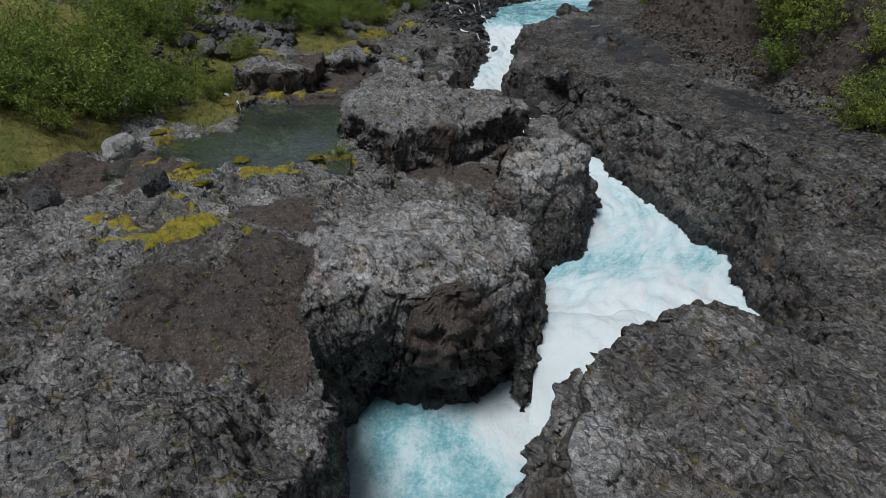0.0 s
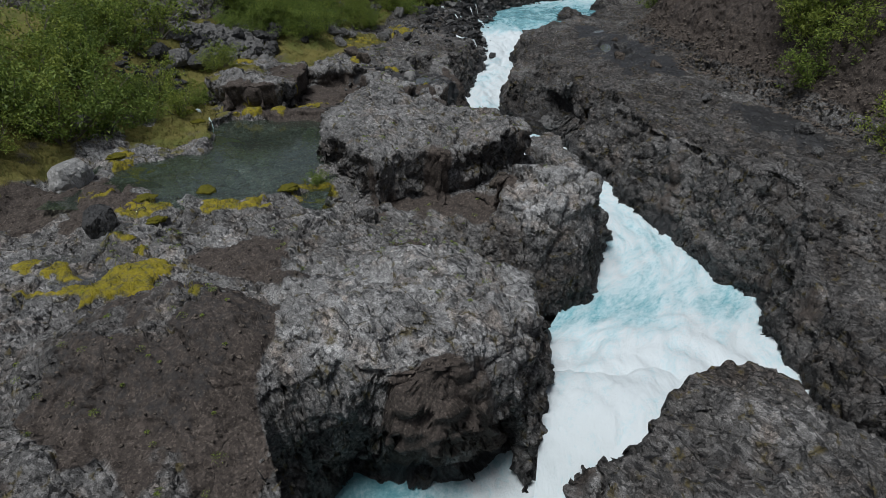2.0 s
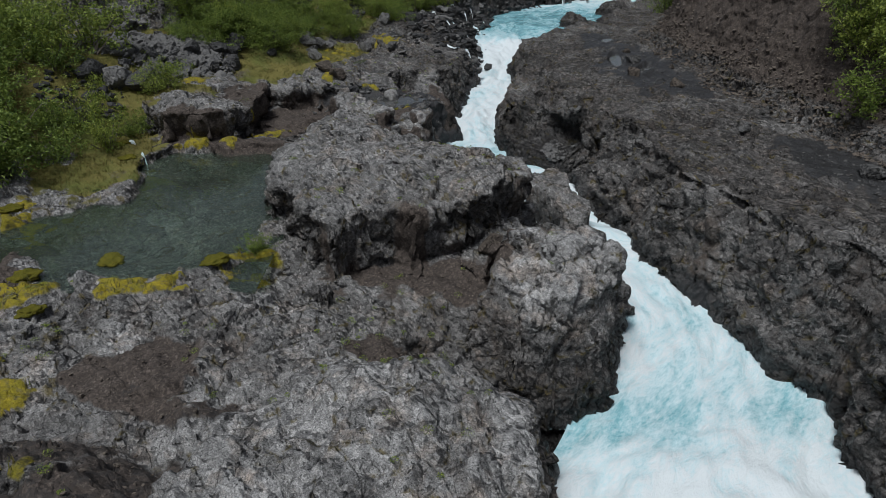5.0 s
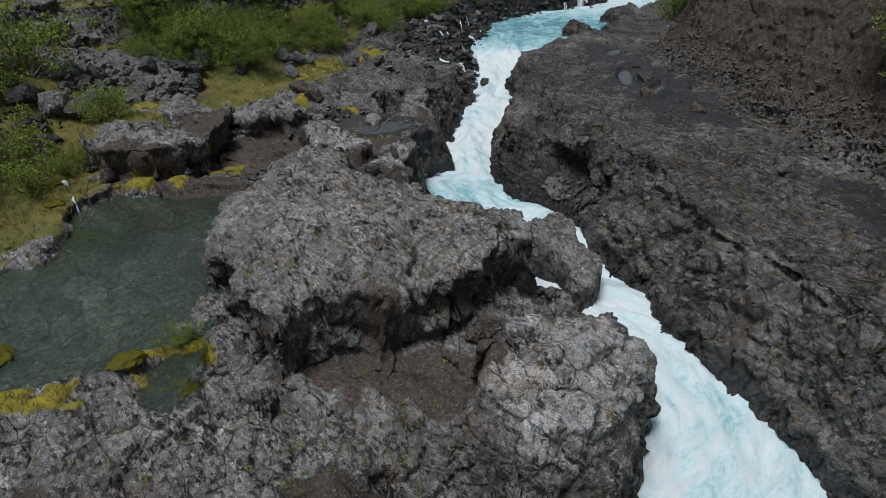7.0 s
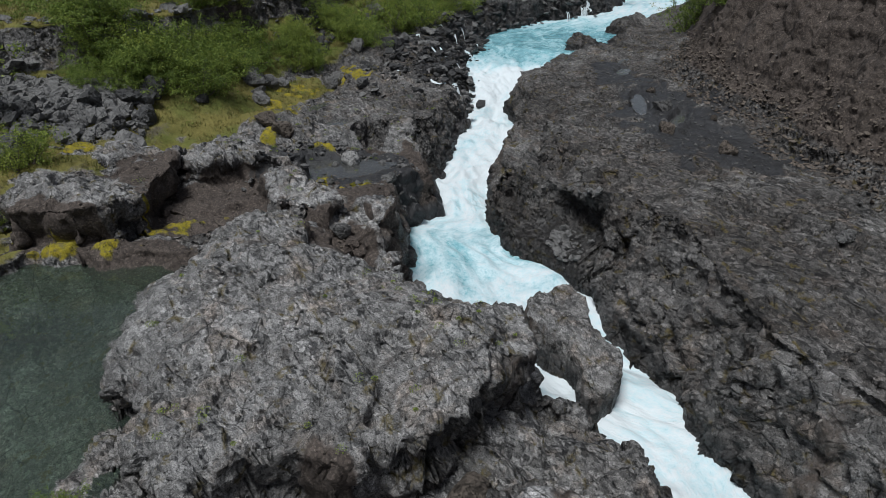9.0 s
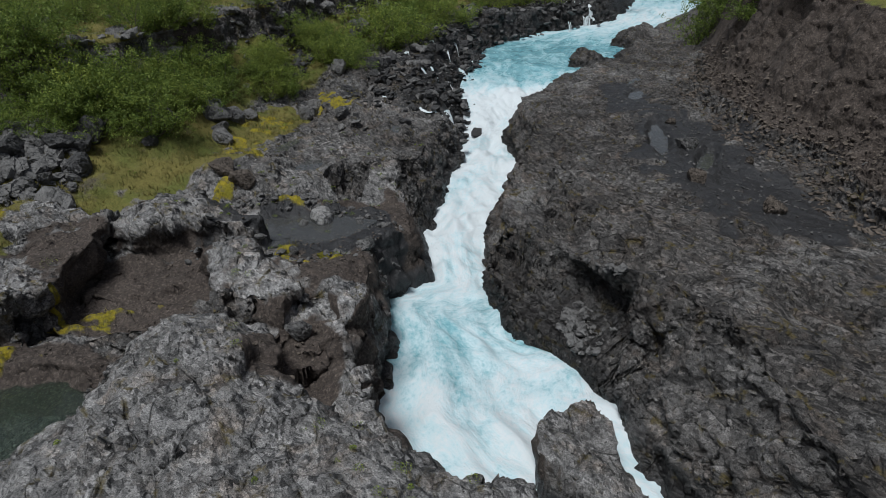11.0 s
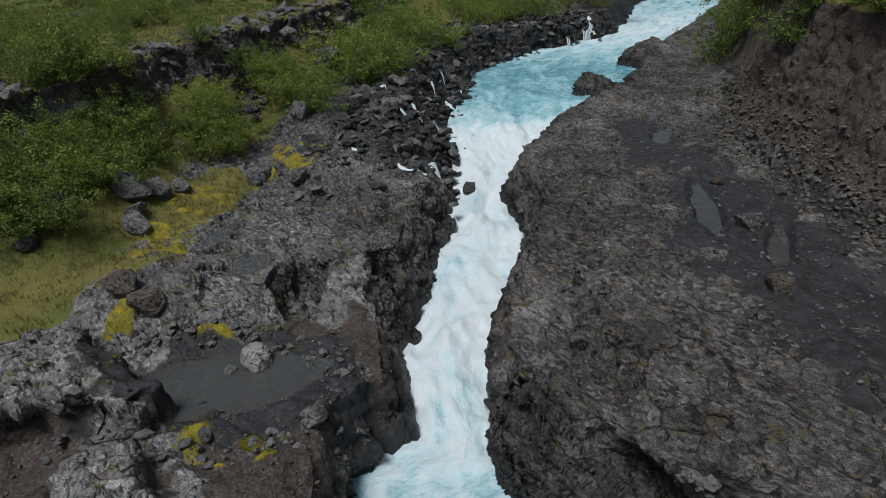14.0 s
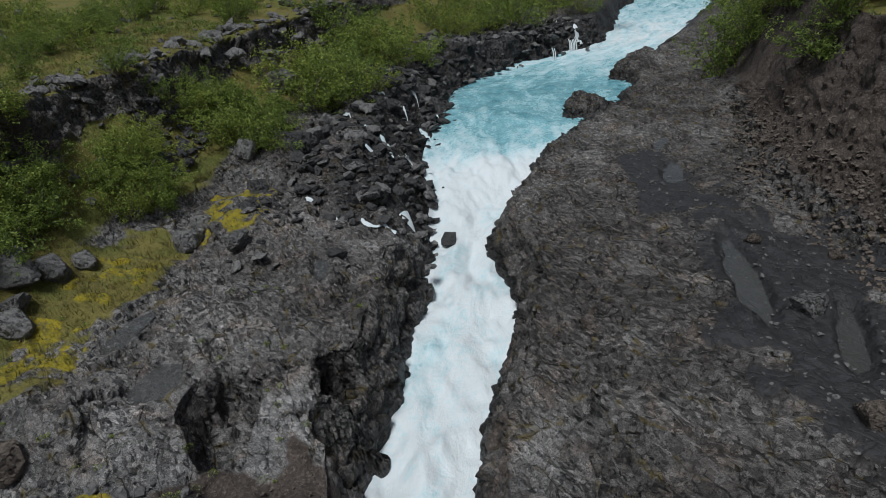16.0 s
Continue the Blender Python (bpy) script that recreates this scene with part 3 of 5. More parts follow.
# ---- materials ----
class Nodes:
    """A short way to write a node material."""

    def __init__(self, name):
        self.mat = bpy.data.materials.new(name)
        self.mat.use_nodes = True
        self.tree = self.mat.node_tree
        self.bsdf = self.tree.nodes["Principled BSDF"]

    def put(self, socket, value):
        if hasattr(value, "links"):
            self.tree.links.new(value, socket)
        else:
            socket.default_value = value

    def node(self, kind, **ins):
        n = self.tree.nodes.new("ShaderNode" + kind)
        for k, v in ins.items():
            self.put(n.inputs[k.replace("_", " ")], v)
        return n

    def place(self, scale=(1, 1, 1), uv=False):
        t = self.tree.nodes.new("ShaderNodeTexCoord")
        m = self.node("Mapping", Scale=scale)
        self.tree.links.new(t.outputs["UV" if uv else "Object"], m.inputs[0])
        return m.outputs[0]

    def noise(self, vec, scale, detail=4, rough=0.55, distort=0.0):
        return self.node("TexNoise", Vector=vec, Scale=scale, Detail=detail, Roughness=rough, Distortion=distort).outputs["Fac"]

    def cells(self, vec, scale, feature="F1", out="Distance"):
        n = self.tree.nodes.new("ShaderNodeTexVoronoi")
        n.feature = feature
        self.put(n.inputs["Vector"], vec)
        n.inputs["Scale"].default_value = scale
        return n.outputs[out]

    def ramp(self, fac, stops):
        n = self.tree.nodes.new("ShaderNodeValToRGB")
        while len(n.color_ramp.elements) < len(stops):
            n.color_ramp.elements.new(0.5)
        for e, (p, c) in zip(n.color_ramp.elements, stops):
            e.position, e.color = p, (*c, 1) if isinstance(c, tuple) else (c, c, c, 1)
        self.put(n.inputs[0], fac)
        return n.outputs[0]

    def mix(self, fac, a, b, blend="MIX"):
        n = self.tree.nodes.new("ShaderNodeMix")
        n.data_type, n.blend_type = "RGBA", blend
        for s, v in ((n.inputs[0], fac), (n.inputs[6], a), (n.inputs[7], b)):
            self.put(s, (*v, 1) if isinstance(v, tuple) and len(v) == 3 else v)
        return n.outputs[2]

    def math(self, op, a, b=0.0, clamp=False):
        n = self.tree.nodes.new("ShaderNodeMath")
        n.operation, n.use_clamp = op, clamp
        self.put(n.inputs[0], a)
        self.put(n.inputs[1], b)
        return n.outputs[0]

    def bump(self, height, strength, distance, normal=None):
        n = self.node("Bump", Height=height, Strength=strength, Distance=distance)
        if normal is not None:
            self.tree.links.new(normal, n.inputs["Normal"])
        return n.outputs[0]

    def done(self, color, rough, normal=None, **more):
        self.put(self.bsdf.inputs["Base Color"], (*color, 1) if isinstance(color, tuple) else color)
        self.put(self.bsdf.inputs["Roughness"], rough)
        if normal is not None:
            self.tree.links.new(normal, self.bsdf.inputs["Normal"])
        for k, v in more.items():
            self.put(self.bsdf.inputs[k.replace("_", " ")], v)
        return self.mat


def plates(n, p, scale, warp):
    """Broken planes: each cell of the rock leans its own way. Gives height and tone."""
    bent = n.node("VectorMath")
    bent.operation = "MULTIPLY_ADD"
    n.put(bent.inputs[0], n.node("TexNoise", Vector=p, Scale=scale * 0.8, Detail=1.0).outputs["Color"])
    bent.inputs[1].default_value = (warp / scale,) * 3
    n.put(bent.inputs[2], p)
    q = bent.outputs[0]
    cell = n.node("TexVoronoi", Vector=q, Scale=scale)
    away, lean, dot = n.node("VectorMath"), n.node("VectorMath"), n.node("VectorMath")
    away.operation = lean.operation = "SUBTRACT"
    dot.operation = "DOT_PRODUCT"
    n.put(away.inputs[0], q)
    n.put(away.inputs[1], cell.outputs["Position"])
    n.put(lean.inputs[0], cell.outputs["Color"])
    lean.inputs[1].default_value = (0.5, 0.5, 0.5)
    n.put(dot.inputs[0], away.outputs[0])
    n.put(dot.inputs[1], lean.outputs[0])
    tone = n.node("SeparateColor", Color=cell.outputs["Color"]).outputs[1]
    return dot.outputs["Value"], tone, q


def slanted(n, p):
    """The rock's own grain: plates drawn out along one direction."""
    return n.node("Mapping", Vector=n.node("Mapping", Vector=p, Rotation=(0, 0, 0.93)).outputs[0], Scale=(0.7, 1.35, 1.2)).outputs[0]


def skewed(n, p):
    """The directions of the rock's long joints."""
    return n.node("Mapping", Vector=n.node("Mapping", Vector=p, Rotation=(0.2, 0.1, -0.5)).outputs[0], Scale=(1.35, 0.7, 1.0)).outputs[0]


def rock_colours(n, p, pale):
    grain, blotch = n.noise(p, 8.0, 6, 0.7), n.noise(p, 0.45, 5, 0.6)
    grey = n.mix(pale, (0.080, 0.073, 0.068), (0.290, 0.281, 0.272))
    grey = n.mix(0.65, grey, n.ramp(blotch, [(0.3, 0.65), (0.7, 1.35)]), "MULTIPLY")
    rust = n.ramp(n.noise(p, 0.85, 6, 0.7, 0.4), [(0.52, 0.0), (0.68, 0.6)])
    grey = n.mix(rust, grey, n.mix(1.0, grey, (1.22, 0.98, 0.80), "MULTIPLY"))
    # slabs, blocks and flakes, each with a tone of its own
    large, tone_l, bent_l = plates(n, skewed(n, p), 1.0, 0.55)
    small, tone_s, bent_s = plates(n, p, 3.4, 0.4)
    chips, tone_c, bent_c = plates(n, slanted(n, p), 9.0, 0.28)
    grey = n.mix(0.6, grey, n.ramp(tone_l, [(0.1, 0.72), (0.9, 1.25)]), "MULTIPLY")
    grey = n.mix(0.55, grey, n.ramp(tone_s, [(0.1, 0.62), (0.9, 1.35)]), "MULTIPLY")
    grey = n.mix(n.math("SUBTRACT", 0.85, n.math("MULTIPLY", pale, 0.6), True), grey, n.ramp(tone_c, [(0.1, 0.5), (0.55, 0.95), (0.95, 1.7)]), "MULTIPLY")
    grey = n.mix(0.55, grey, n.ramp(grain, [(0.28, 0.5), (0.5, 1.0), (0.72, 1.45)]), "MULTIPLY")
    grey = n.mix(0.95, grey, n.ramp(n.noise(p, 30.0, 4, 0.75), [(0.32, 0.3), (0.5, 1.0), (0.68, 1.8)]), "MULTIPLY")
    pits = n.ramp(n.noise(p, 15.0, 2, 0.6), [(0.29, 0.25), (0.38, 1.0)])
    grey = n.mix(0.9, grey, pits, "MULTIPLY")
    stain = n.ramp(n.noise(p, 1.1, 6, 0.72, 0.3), [(0.56, 0.0), (0.66, 0.65)])
    grey = n.mix(stain, grey, n.mix(0.5, grey, (0.085, 0.062, 0.050)))
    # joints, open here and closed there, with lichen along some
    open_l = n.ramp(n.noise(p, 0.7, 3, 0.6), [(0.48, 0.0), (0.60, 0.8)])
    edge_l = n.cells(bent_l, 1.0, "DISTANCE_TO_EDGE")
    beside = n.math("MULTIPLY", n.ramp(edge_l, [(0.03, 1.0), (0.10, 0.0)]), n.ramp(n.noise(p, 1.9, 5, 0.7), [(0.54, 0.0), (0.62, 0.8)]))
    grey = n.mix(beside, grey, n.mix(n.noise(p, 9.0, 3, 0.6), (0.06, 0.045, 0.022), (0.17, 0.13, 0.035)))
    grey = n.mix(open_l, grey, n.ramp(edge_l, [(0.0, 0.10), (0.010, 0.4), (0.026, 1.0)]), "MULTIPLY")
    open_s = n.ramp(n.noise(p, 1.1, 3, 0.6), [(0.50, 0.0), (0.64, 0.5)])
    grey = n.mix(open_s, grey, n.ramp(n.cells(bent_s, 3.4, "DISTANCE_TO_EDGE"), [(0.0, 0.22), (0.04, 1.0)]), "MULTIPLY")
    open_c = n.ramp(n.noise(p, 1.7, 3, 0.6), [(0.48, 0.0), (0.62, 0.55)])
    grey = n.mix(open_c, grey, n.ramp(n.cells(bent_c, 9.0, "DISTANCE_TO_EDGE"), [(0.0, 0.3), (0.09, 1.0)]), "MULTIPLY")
    fleck = n.ramp(n.noise(p, 24.0, 3, 0.6), [(0.62, 0.0), (0.68, 1.0)])
    return n.mix(n.math("MULTIPLY", fleck, n.math("MULTIPLY", pale, 0.75)), grey, (0.45, 0.44, 0.42)), grain


def rock_bump(n, p, much=1.0):
    large, tone, bent_l = plates(n, skewed(n, p), 1.0, 0.55)
    small, tone, bent_s = plates(n, p, 3.4, 0.4)
    chips, tone, bent_c = plates(n, slanted(n, p), 9.0, 0.28)
    a = n.bump(n.noise(p, 26.0, 4, 0.7), 1.0, 0.02)
    a = n.bump(n.noise(p, 8.0, 6, 0.7), 0.9, 0.04, a)
    a = n.bump(n.ramp(n.cells(bent_l, 1.0, "DISTANCE_TO_EDGE"), [(0.0, 0.0), (0.035, 1.0)]), much, 0.03, a)
    a = n.bump(n.ramp(n.cells(bent_s, 3.4, "DISTANCE_TO_EDGE"), [(0.0, 0.0), (0.05, 1.0)]), much, 0.012, a)
    a = n.bump(large, much, 0.45, a)
    a = n.bump(small, much, 0.8, a)
    return n.bump(chips, much, 0.9, a)


def ground_material():
    n = Nodes("broken_basalt_ground")
    p = n.place()
    zone = n.node("Attribute")
    zone.attribute_name = "zone"
    split = n.node("SeparateColor", Color=zone.outputs["Color"])
    soil, grass, moss, wet = split.outputs[0], split.outputs[1], split.outputs[2], zone.outputs["Alpha"]
    tone = n.node("Attribute")
    tone.attribute_name = "pale"
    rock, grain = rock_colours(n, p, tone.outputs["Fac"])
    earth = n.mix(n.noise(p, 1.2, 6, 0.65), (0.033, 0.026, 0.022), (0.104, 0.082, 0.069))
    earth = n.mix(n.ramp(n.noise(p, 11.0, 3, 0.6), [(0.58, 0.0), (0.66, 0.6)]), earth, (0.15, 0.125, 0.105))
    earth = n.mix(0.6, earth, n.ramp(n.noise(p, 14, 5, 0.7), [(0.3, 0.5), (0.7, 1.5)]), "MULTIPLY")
    grit = n.cells(p, 16.0, "F1", "Color")
    earth = n.mix(0.6, earth, n.ramp(grit, [(0.1, 0.45), (0.6, 0.95), (0.95, 2.0)]), "MULTIPLY")
    edge = n.noise(p, 4.0, 5, 0.65)

    def sharp(v, lo=0.35, hi=0.65):
        return n.ramp(n.math("ADD", v, n.math("MULTIPLY", n.math("SUBTRACT", edge, 0.5), 0.7)), [(lo, 0.0), (hi, 1.0)])
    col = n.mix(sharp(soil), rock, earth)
    turf = n.mix(n.noise(p, 0.8, 5, 0.6), (0.075, 0.078, 0.018), (0.23, 0.185, 0.055))
    turf = n.mix(n.ramp(n.noise(p, 0.33, 5, 0.6), [(0.47, 0.0), (0.62, 0.6)]), turf, (0.09, 0.12, 0.026))
    turf = n.mix(n.ramp(n.noise(p, 0.55, 5, 0.65), [(0.60, 0.0), (0.68, 0.8)]), turf, (0.10, 0.082, 0.066))
    turf = n.mix(0.6, turf, n.ramp(n.noise(p, 16, 4, 0.7), [(0.3, 0.45), (0.7, 1.5)]), "MULTIPLY")
    col = n.mix(sharp(grass), col, turf)
    mossy = n.mix(n.noise(p, 2.0, 4, 0.6), (0.10, 0.11, 0.016), (0.38, 0.28, 0.02))
    mossy = n.mix(n.ramp(n.noise(p, 5.0, 4, 0.65), [(0.5, 0.0), (0.62, 0.75)]), mossy, (0.10, 0.088, 0.05))
    mossy = n.mix(0.6, mossy, n.ramp(n.noise(p, 18, 4, 0.7), [(0.3, 0.4), (0.7, 1.5)]), "MULTIPLY")
    col = n.mix(sharp(moss), col, mossy)
    cover = n.math("MAXIMUM", sharp(soil), n.math("MAXIMUM", sharp(grass), sharp(moss)))
    damp = sharp(wet)
    col = n.mix(n.math("MULTIPLY", damp, 0.75), col, n.mix(1.0, col, (0.15, 0.155, 0.165), "MULTIPLY"))
    col = n.mix(n.math("MULTIPLY", damp, sharp(soil)), col, n.mix(n.noise(p, 9.0, 5, 0.7), (0.012, 0.012, 0.013), (0.055, 0.053, 0.053)))
    rough = n.ramp(damp, [(0.0, 0.92), (1.0, 0.42)])
    return n.done(col, rough, rock_bump(n, p, n.ramp(cover, [(0.0, 1.0), (1.0, 0.4)])), Specular_IOR_Level=0.3)


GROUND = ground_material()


def boulder_material(name, dark, light):
    n = Nodes(name)
    p = n.place()
    rnd = n.node("ObjectInfo").outputs["Random"]
    col = n.mix(n.noise(p, 1.5, 6, 0.65), dark, light)
    col = n.mix(0.6, col, n.ramp(n.noise(p, 13, 5, 0.7), [(0.3, 0.5), (0.7, 1.5)]), "MULTIPLY")
    col = n.mix(0.5, col, n.ramp(rnd, [(0, 0.6), (1, 1.35)]), "MULTIPLY")
    return n.done(col, 0.88, rock_bump(n, p), Specular_IOR_Level=0.3)


GREY_ROCK = boulder_material("grey_basalt", (0.10, 0.096, 0.092), (0.25, 0.24, 0.23))
DARK_ROCK = boulder_material("dark_basalt", (0.035, 0.034, 0.034), (0.11, 0.107, 0.105))
PALE_ROCK = boulder_material("pale_boulder_stone", (0.20, 0.192, 0.183), (0.42, 0.405, 0.385))
BROWN_ROCK = boulder_material("brown_tuff", (0.078, 0.062, 0.050), (0.190, 0.155, 0.127))


def river_material():
    n = Nodes("glacial_white_water")
    flow = n.place((1.0, 0.42, 1), uv=True)
    near = n.place((1.0, 0.8, 1), uv=True)
    foam = n.node("Attribute")
    foam.attribute_name = "foam"
    f = foam.outputs["Fac"]
    curl = n.noise(flow, 0.6, 6, 0.6, 0.5)
    lace = n.noise(near, 2.0, 7, 0.68, 0.5)
    v = n.math("ADD", n.math("MULTIPLY", f, 0.95), n.math("ADD", n.math("MULTIPLY", n.math("SUBTRACT", curl, 0.5), 1.2), n.math("MULTIPLY", n.math("SUBTRACT", lace, 0.5), 0.8)))
    speck = n.noise(near, 7.0, 5, 0.7)
    v = n.math("ADD", v, n.math("MULTIPLY", n.math("SUBTRACT", speck, 0.5), 0.75))
    col = n.ramp(v, [(0.05, (0.10, 0.29, 0.335)), (0.38, (0.25, 0.47, 0.51)), (0.64, (0.53, 0.665, 0.69)), (0.88, (0.66, 0.70, 0.705))])
    rough = n.ramp(v, [(0.2, 0.12), (0.8, 0.7)])
    h = n.bump(speck, 0.5, 0.05, n.bump(lace, 0.5, 0.12, n.bump(curl, 0.6, 0.3)))
    return n.done(col, rough, h, IOR=1.33)


RIVER_WATER = river_material()


def still_water(name, colour, clear, ripple=0.03):
    n = Nodes(name)
    p = n.place((1, 2.2, 1))
    return n.done(colour, 0.04, n.bump(n.noise(p, 2.4, 4, 0.6, 0.6), 0.25, ripple), IOR=1.33, Transmission_Weight=clear)


POND_WATER = still_water("green_pond_water", (0.40, 0.52, 0.40), 0.95, 0.015)
PUDDLE_WATER = still_water("puddle_water", (0.5, 0.5, 0.48), 0.9, 0.004)


def leaf_material(name, dark, light):
    n = Nodes(name)
    geo = n.node("NewGeometry")
    rnd = geo.outputs["Random Per Island"]
    obj = n.node("ObjectInfo").outputs["Random"]
    col = n.mix(rnd, dark, light)
    col = n.mix(0.6, col, n.ramp(obj, [(0, (0.6, 0.68, 0.62)), (0.5, (1.0, 1.0, 0.9)), (1, (1.55, 1.3, 1.1))]), "MULTIPLY")
    tr = n.node("BsdfTranslucent", Color=col)
    n.done(col, 0.6, Specular_IOR_Level=0.3)
    mixer = n.node("MixShader", Fac=0.3)
    n.tree.links.new(n.bsdf.outputs[0], mixer.inputs[1])
    n.tree.links.new(tr.outputs[0], mixer.inputs[2])
    n.tree.links.new(mixer.outputs[0], n.tree.nodes["Material Output"].inputs[0])
    return n.mat


LEAF = leaf_material("willow_leaves", (0.055, 0.095, 0.018), (0.265, 0.335, 0.07))
BARK = Nodes("grey_bark").done((0.12, 0.10, 0.08), 0.9)
STRAW = leaf_material("grass_blades", (0.08, 0.10, 0.025), (0.24, 0.20, 0.08))


# ---- meshes ----
def mesh_from(name, verts, faces, material, smooth=False):
    me = bpy.data.meshes.new(name)
    verts, faces = np.asarray(verts, np.float32), np.asarray(faces, np.int32)
    k = faces.shape[1]
    me.vertices.add(len(verts))
    me.vertices.foreach_set("co", verts.ravel())
    me.loops.add(faces.size)
    me.loops.foreach_set("vertex_index", faces.ravel())
    me.polygons.add(len(faces))
    me.polygons.foreach_set("loop_start", np.arange(0, faces.size, k, dtype=np.int32))
    me.polygons.foreach_set("use_smooth", np.full(len(faces), smooth))
    me.materials.append(material)
    me.update(calc_edges=True)
    return me


# ---- the ground and its outcrops, cut from one broken surface ----
rows, cols = XX.shape
index = np.arange(rows * cols).reshape(rows, cols)
quads = np.stack([index[:-1, :-1], index[:-1, 1:], index[1:, 1:], index[1:, :-1]], -1).reshape(-1, 4)
all_points = np.stack([PX, PY, PZ], -1).reshape(-1, 3)
all_pale = PALE.ravel()
all_zones = np.stack([SOIL, GRASS, MOSS, WET], -1).reshape(-1, 4)


def cut_out(name, chosen):
    """A piece of the broken surface as an object of its own."""
    used, back = np.unique(quads[chosen], return_inverse=True)
    me = mesh_from(name, all_points[used], back.reshape(-1, 4), GROUND, True)
    at = me.attributes.new("zone", "FLOAT_COLOR", "POINT")
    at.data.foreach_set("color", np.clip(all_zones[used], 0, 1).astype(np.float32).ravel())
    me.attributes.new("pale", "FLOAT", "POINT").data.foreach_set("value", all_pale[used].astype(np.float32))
    return new(name, me)


owner = np.zeros(len(quads), int)

OUT_LABELS = {
    "plunge": "grey fractured basalt brow overhanging the plunge pool", "dome": "broad domed grey basalt outcrop with brown undercut flank",
    "jointed": "pale column-jointed basalt block beside white water", "island": "wet dark rock islet standing in the rapids",
    "saddle": "low grey rock step behind the brown hollow", "pond_cliff": "flat-topped grey rock cliff above the green pond", "ridge": "dark jagged basalt ridge beside the waterfall",
    "low_black": "low black wet rock at the foot of the ridge", "bend_knob": "dark rock knob standing at the river's bend", "bend_cliff": "low brown rock cliff beside the upper river",
    "knob": "small upright grey rock knob on brown earth", "shoulder": "pale weathered rock shoulder above the brown hollow"}


def whole_piece(chosen):
    """The largest connected piece of the chosen faces."""
    grid = chosen.reshape(rows - 1, cols - 1)
    js, ks = np.nonzero(grid)
    if not len(js):
        return chosen
    j0, j1, k0, k1 = js.min(), js.max() + 1, ks.min(), ks.max() + 1
    box = np.pad(grid[j0:j1, k0:k1], 1)
    mark = np.where(box, np.arange(box.size).reshape(box.shape) + 1, 0)
    while True:
        spread = mark.copy()
        for axis in (0, 1):
            for way in (1, -1):
                spread = np.maximum(spread, np.roll(spread, way, axis) * box)
        spread = spread * box
        if (spread == mark).all():
            break
        mark = spread
    kept = np.zeros_like(grid)
    kept[j0:j1, k0:k1] = (mark == np.bincount(mark[box]).argmax())[1:-1, 1:-1]
    return kept.ravel()


pieces = {}
for k, name in enumerate(OUTCROPS):
    inside = (FIELD["out"][name] < 0.6).ravel()[quads].all(1) & (owner == 0)
    face_wall = FIELD["out"][name].ravel()[quads].mean(1) > -0.12
    for part, chosen in (("cap", inside & ~face_wall), ("flank", inside & face_wall)):
        pieces[name, part] = whole_piece(chosen)
        owner[pieces[name, part]] = k + 1
ground = tagged(cut_out("ground", owner == 0), "broken grey basalt ground with brown earth, moss and grass", "ground", kind="structure")
for name in OUTCROPS:
    outcrop = tagged(new("rock_outcrop"), OUT_LABELS[name], "rock", group="basalt outcrops")
    for part, words in (("cap", ""), ("flank", "dark broken side of the outcrop")):
        if pieces[name, part].any():
            ob = cut_out(part, pieces[name, part])
            ob.parent = outcrop
            tagged(ob, words)


# ---- water ----
def ribbon(name, stations, along, across, margin, rough):
    s = np.array(stations, float)
    run = np.concatenate([[0], np.cumsum(np.hypot(np.diff((s[:, 1] + s[:, 3]) / 2), np.diff((s[:, 2] + s[:, 4]) / 2)))])
    t = np.linspace(0, run[-1], along)
    kern = np.hanning(max(3, int(along / run[-1] * 2.0) | 1))
    kern /= kern.sum()

    def smooth(col):
        v = np.interp(t, run, col)
        k = len(kern) // 2
        return np.convolve(np.concatenate([np.full(k, v[0]), v, np.full(k, v[-1])]), kern, "valid")
    z, lx, ly, rx, ry, fo = (smooth(s[:, i]) for i in range(6))
    width = np.hypot(rx - lx, ry - ly)
    edge = np.where((ly < 24.5) & (margin > 1), 0.5, margin) / width
    u = np.linspace(0, 1, across)[None] * (1 + 2 * edge[:, None]) - edge[:, None]
    x, y = lx[:, None] + (rx - lx)[:, None] * u, ly[:, None] + (ry - ly)[:, None] * u
    f = np.repeat(fo[:, None], across, 1)
    w = u * width[:, None]
    vv = np.repeat(t[:, None], across, 1)
    bumps = soft_noise(w * 1.0, vv * 0.5, 1.3, 71, 3) * 0.24 + soft_noise(w, vv * 0.7, 0.5, 72, 2) * 0.09
    zz = np.repeat(z[:, None], across, 1) + bumps * rough * (0.15 + f)
    idx = np.arange(along * across).reshape(along, across)
    q = np.stack([idx[:-1, :-1], idx[1:, :-1], idx[1:, 1:], idx[:-1, 1:]], -1).reshape(-1, 4)
    me = mesh_from(name, np.stack([x, y, zz], -1).reshape(-1, 3), q, RIVER_WATER, True)
    me.attributes.new("foam", "FLOAT", "POINT").data.foreach_set("value", f.astype(np.float32).ravel())
    uv = me.uv_layers.new(name="flow")
    uv.data.foreach_set("uv", np.stack([w, vv], -1).reshape(-1, 2)[q.ravel()].astype(np.float32).ravel())
    return new(name, me)


tagged(ribbon("river", RIVER, 900, 70, 1.3, 1.0), "turquoise glacial river with white rapids in a rock gorge", "river", kind="structure")
tagged(ribbon("waterfall", FALL, 70, 50, 0.3, 0.7), "white waterfall pouring into the plunge pool", "waterfall", kind="structure")


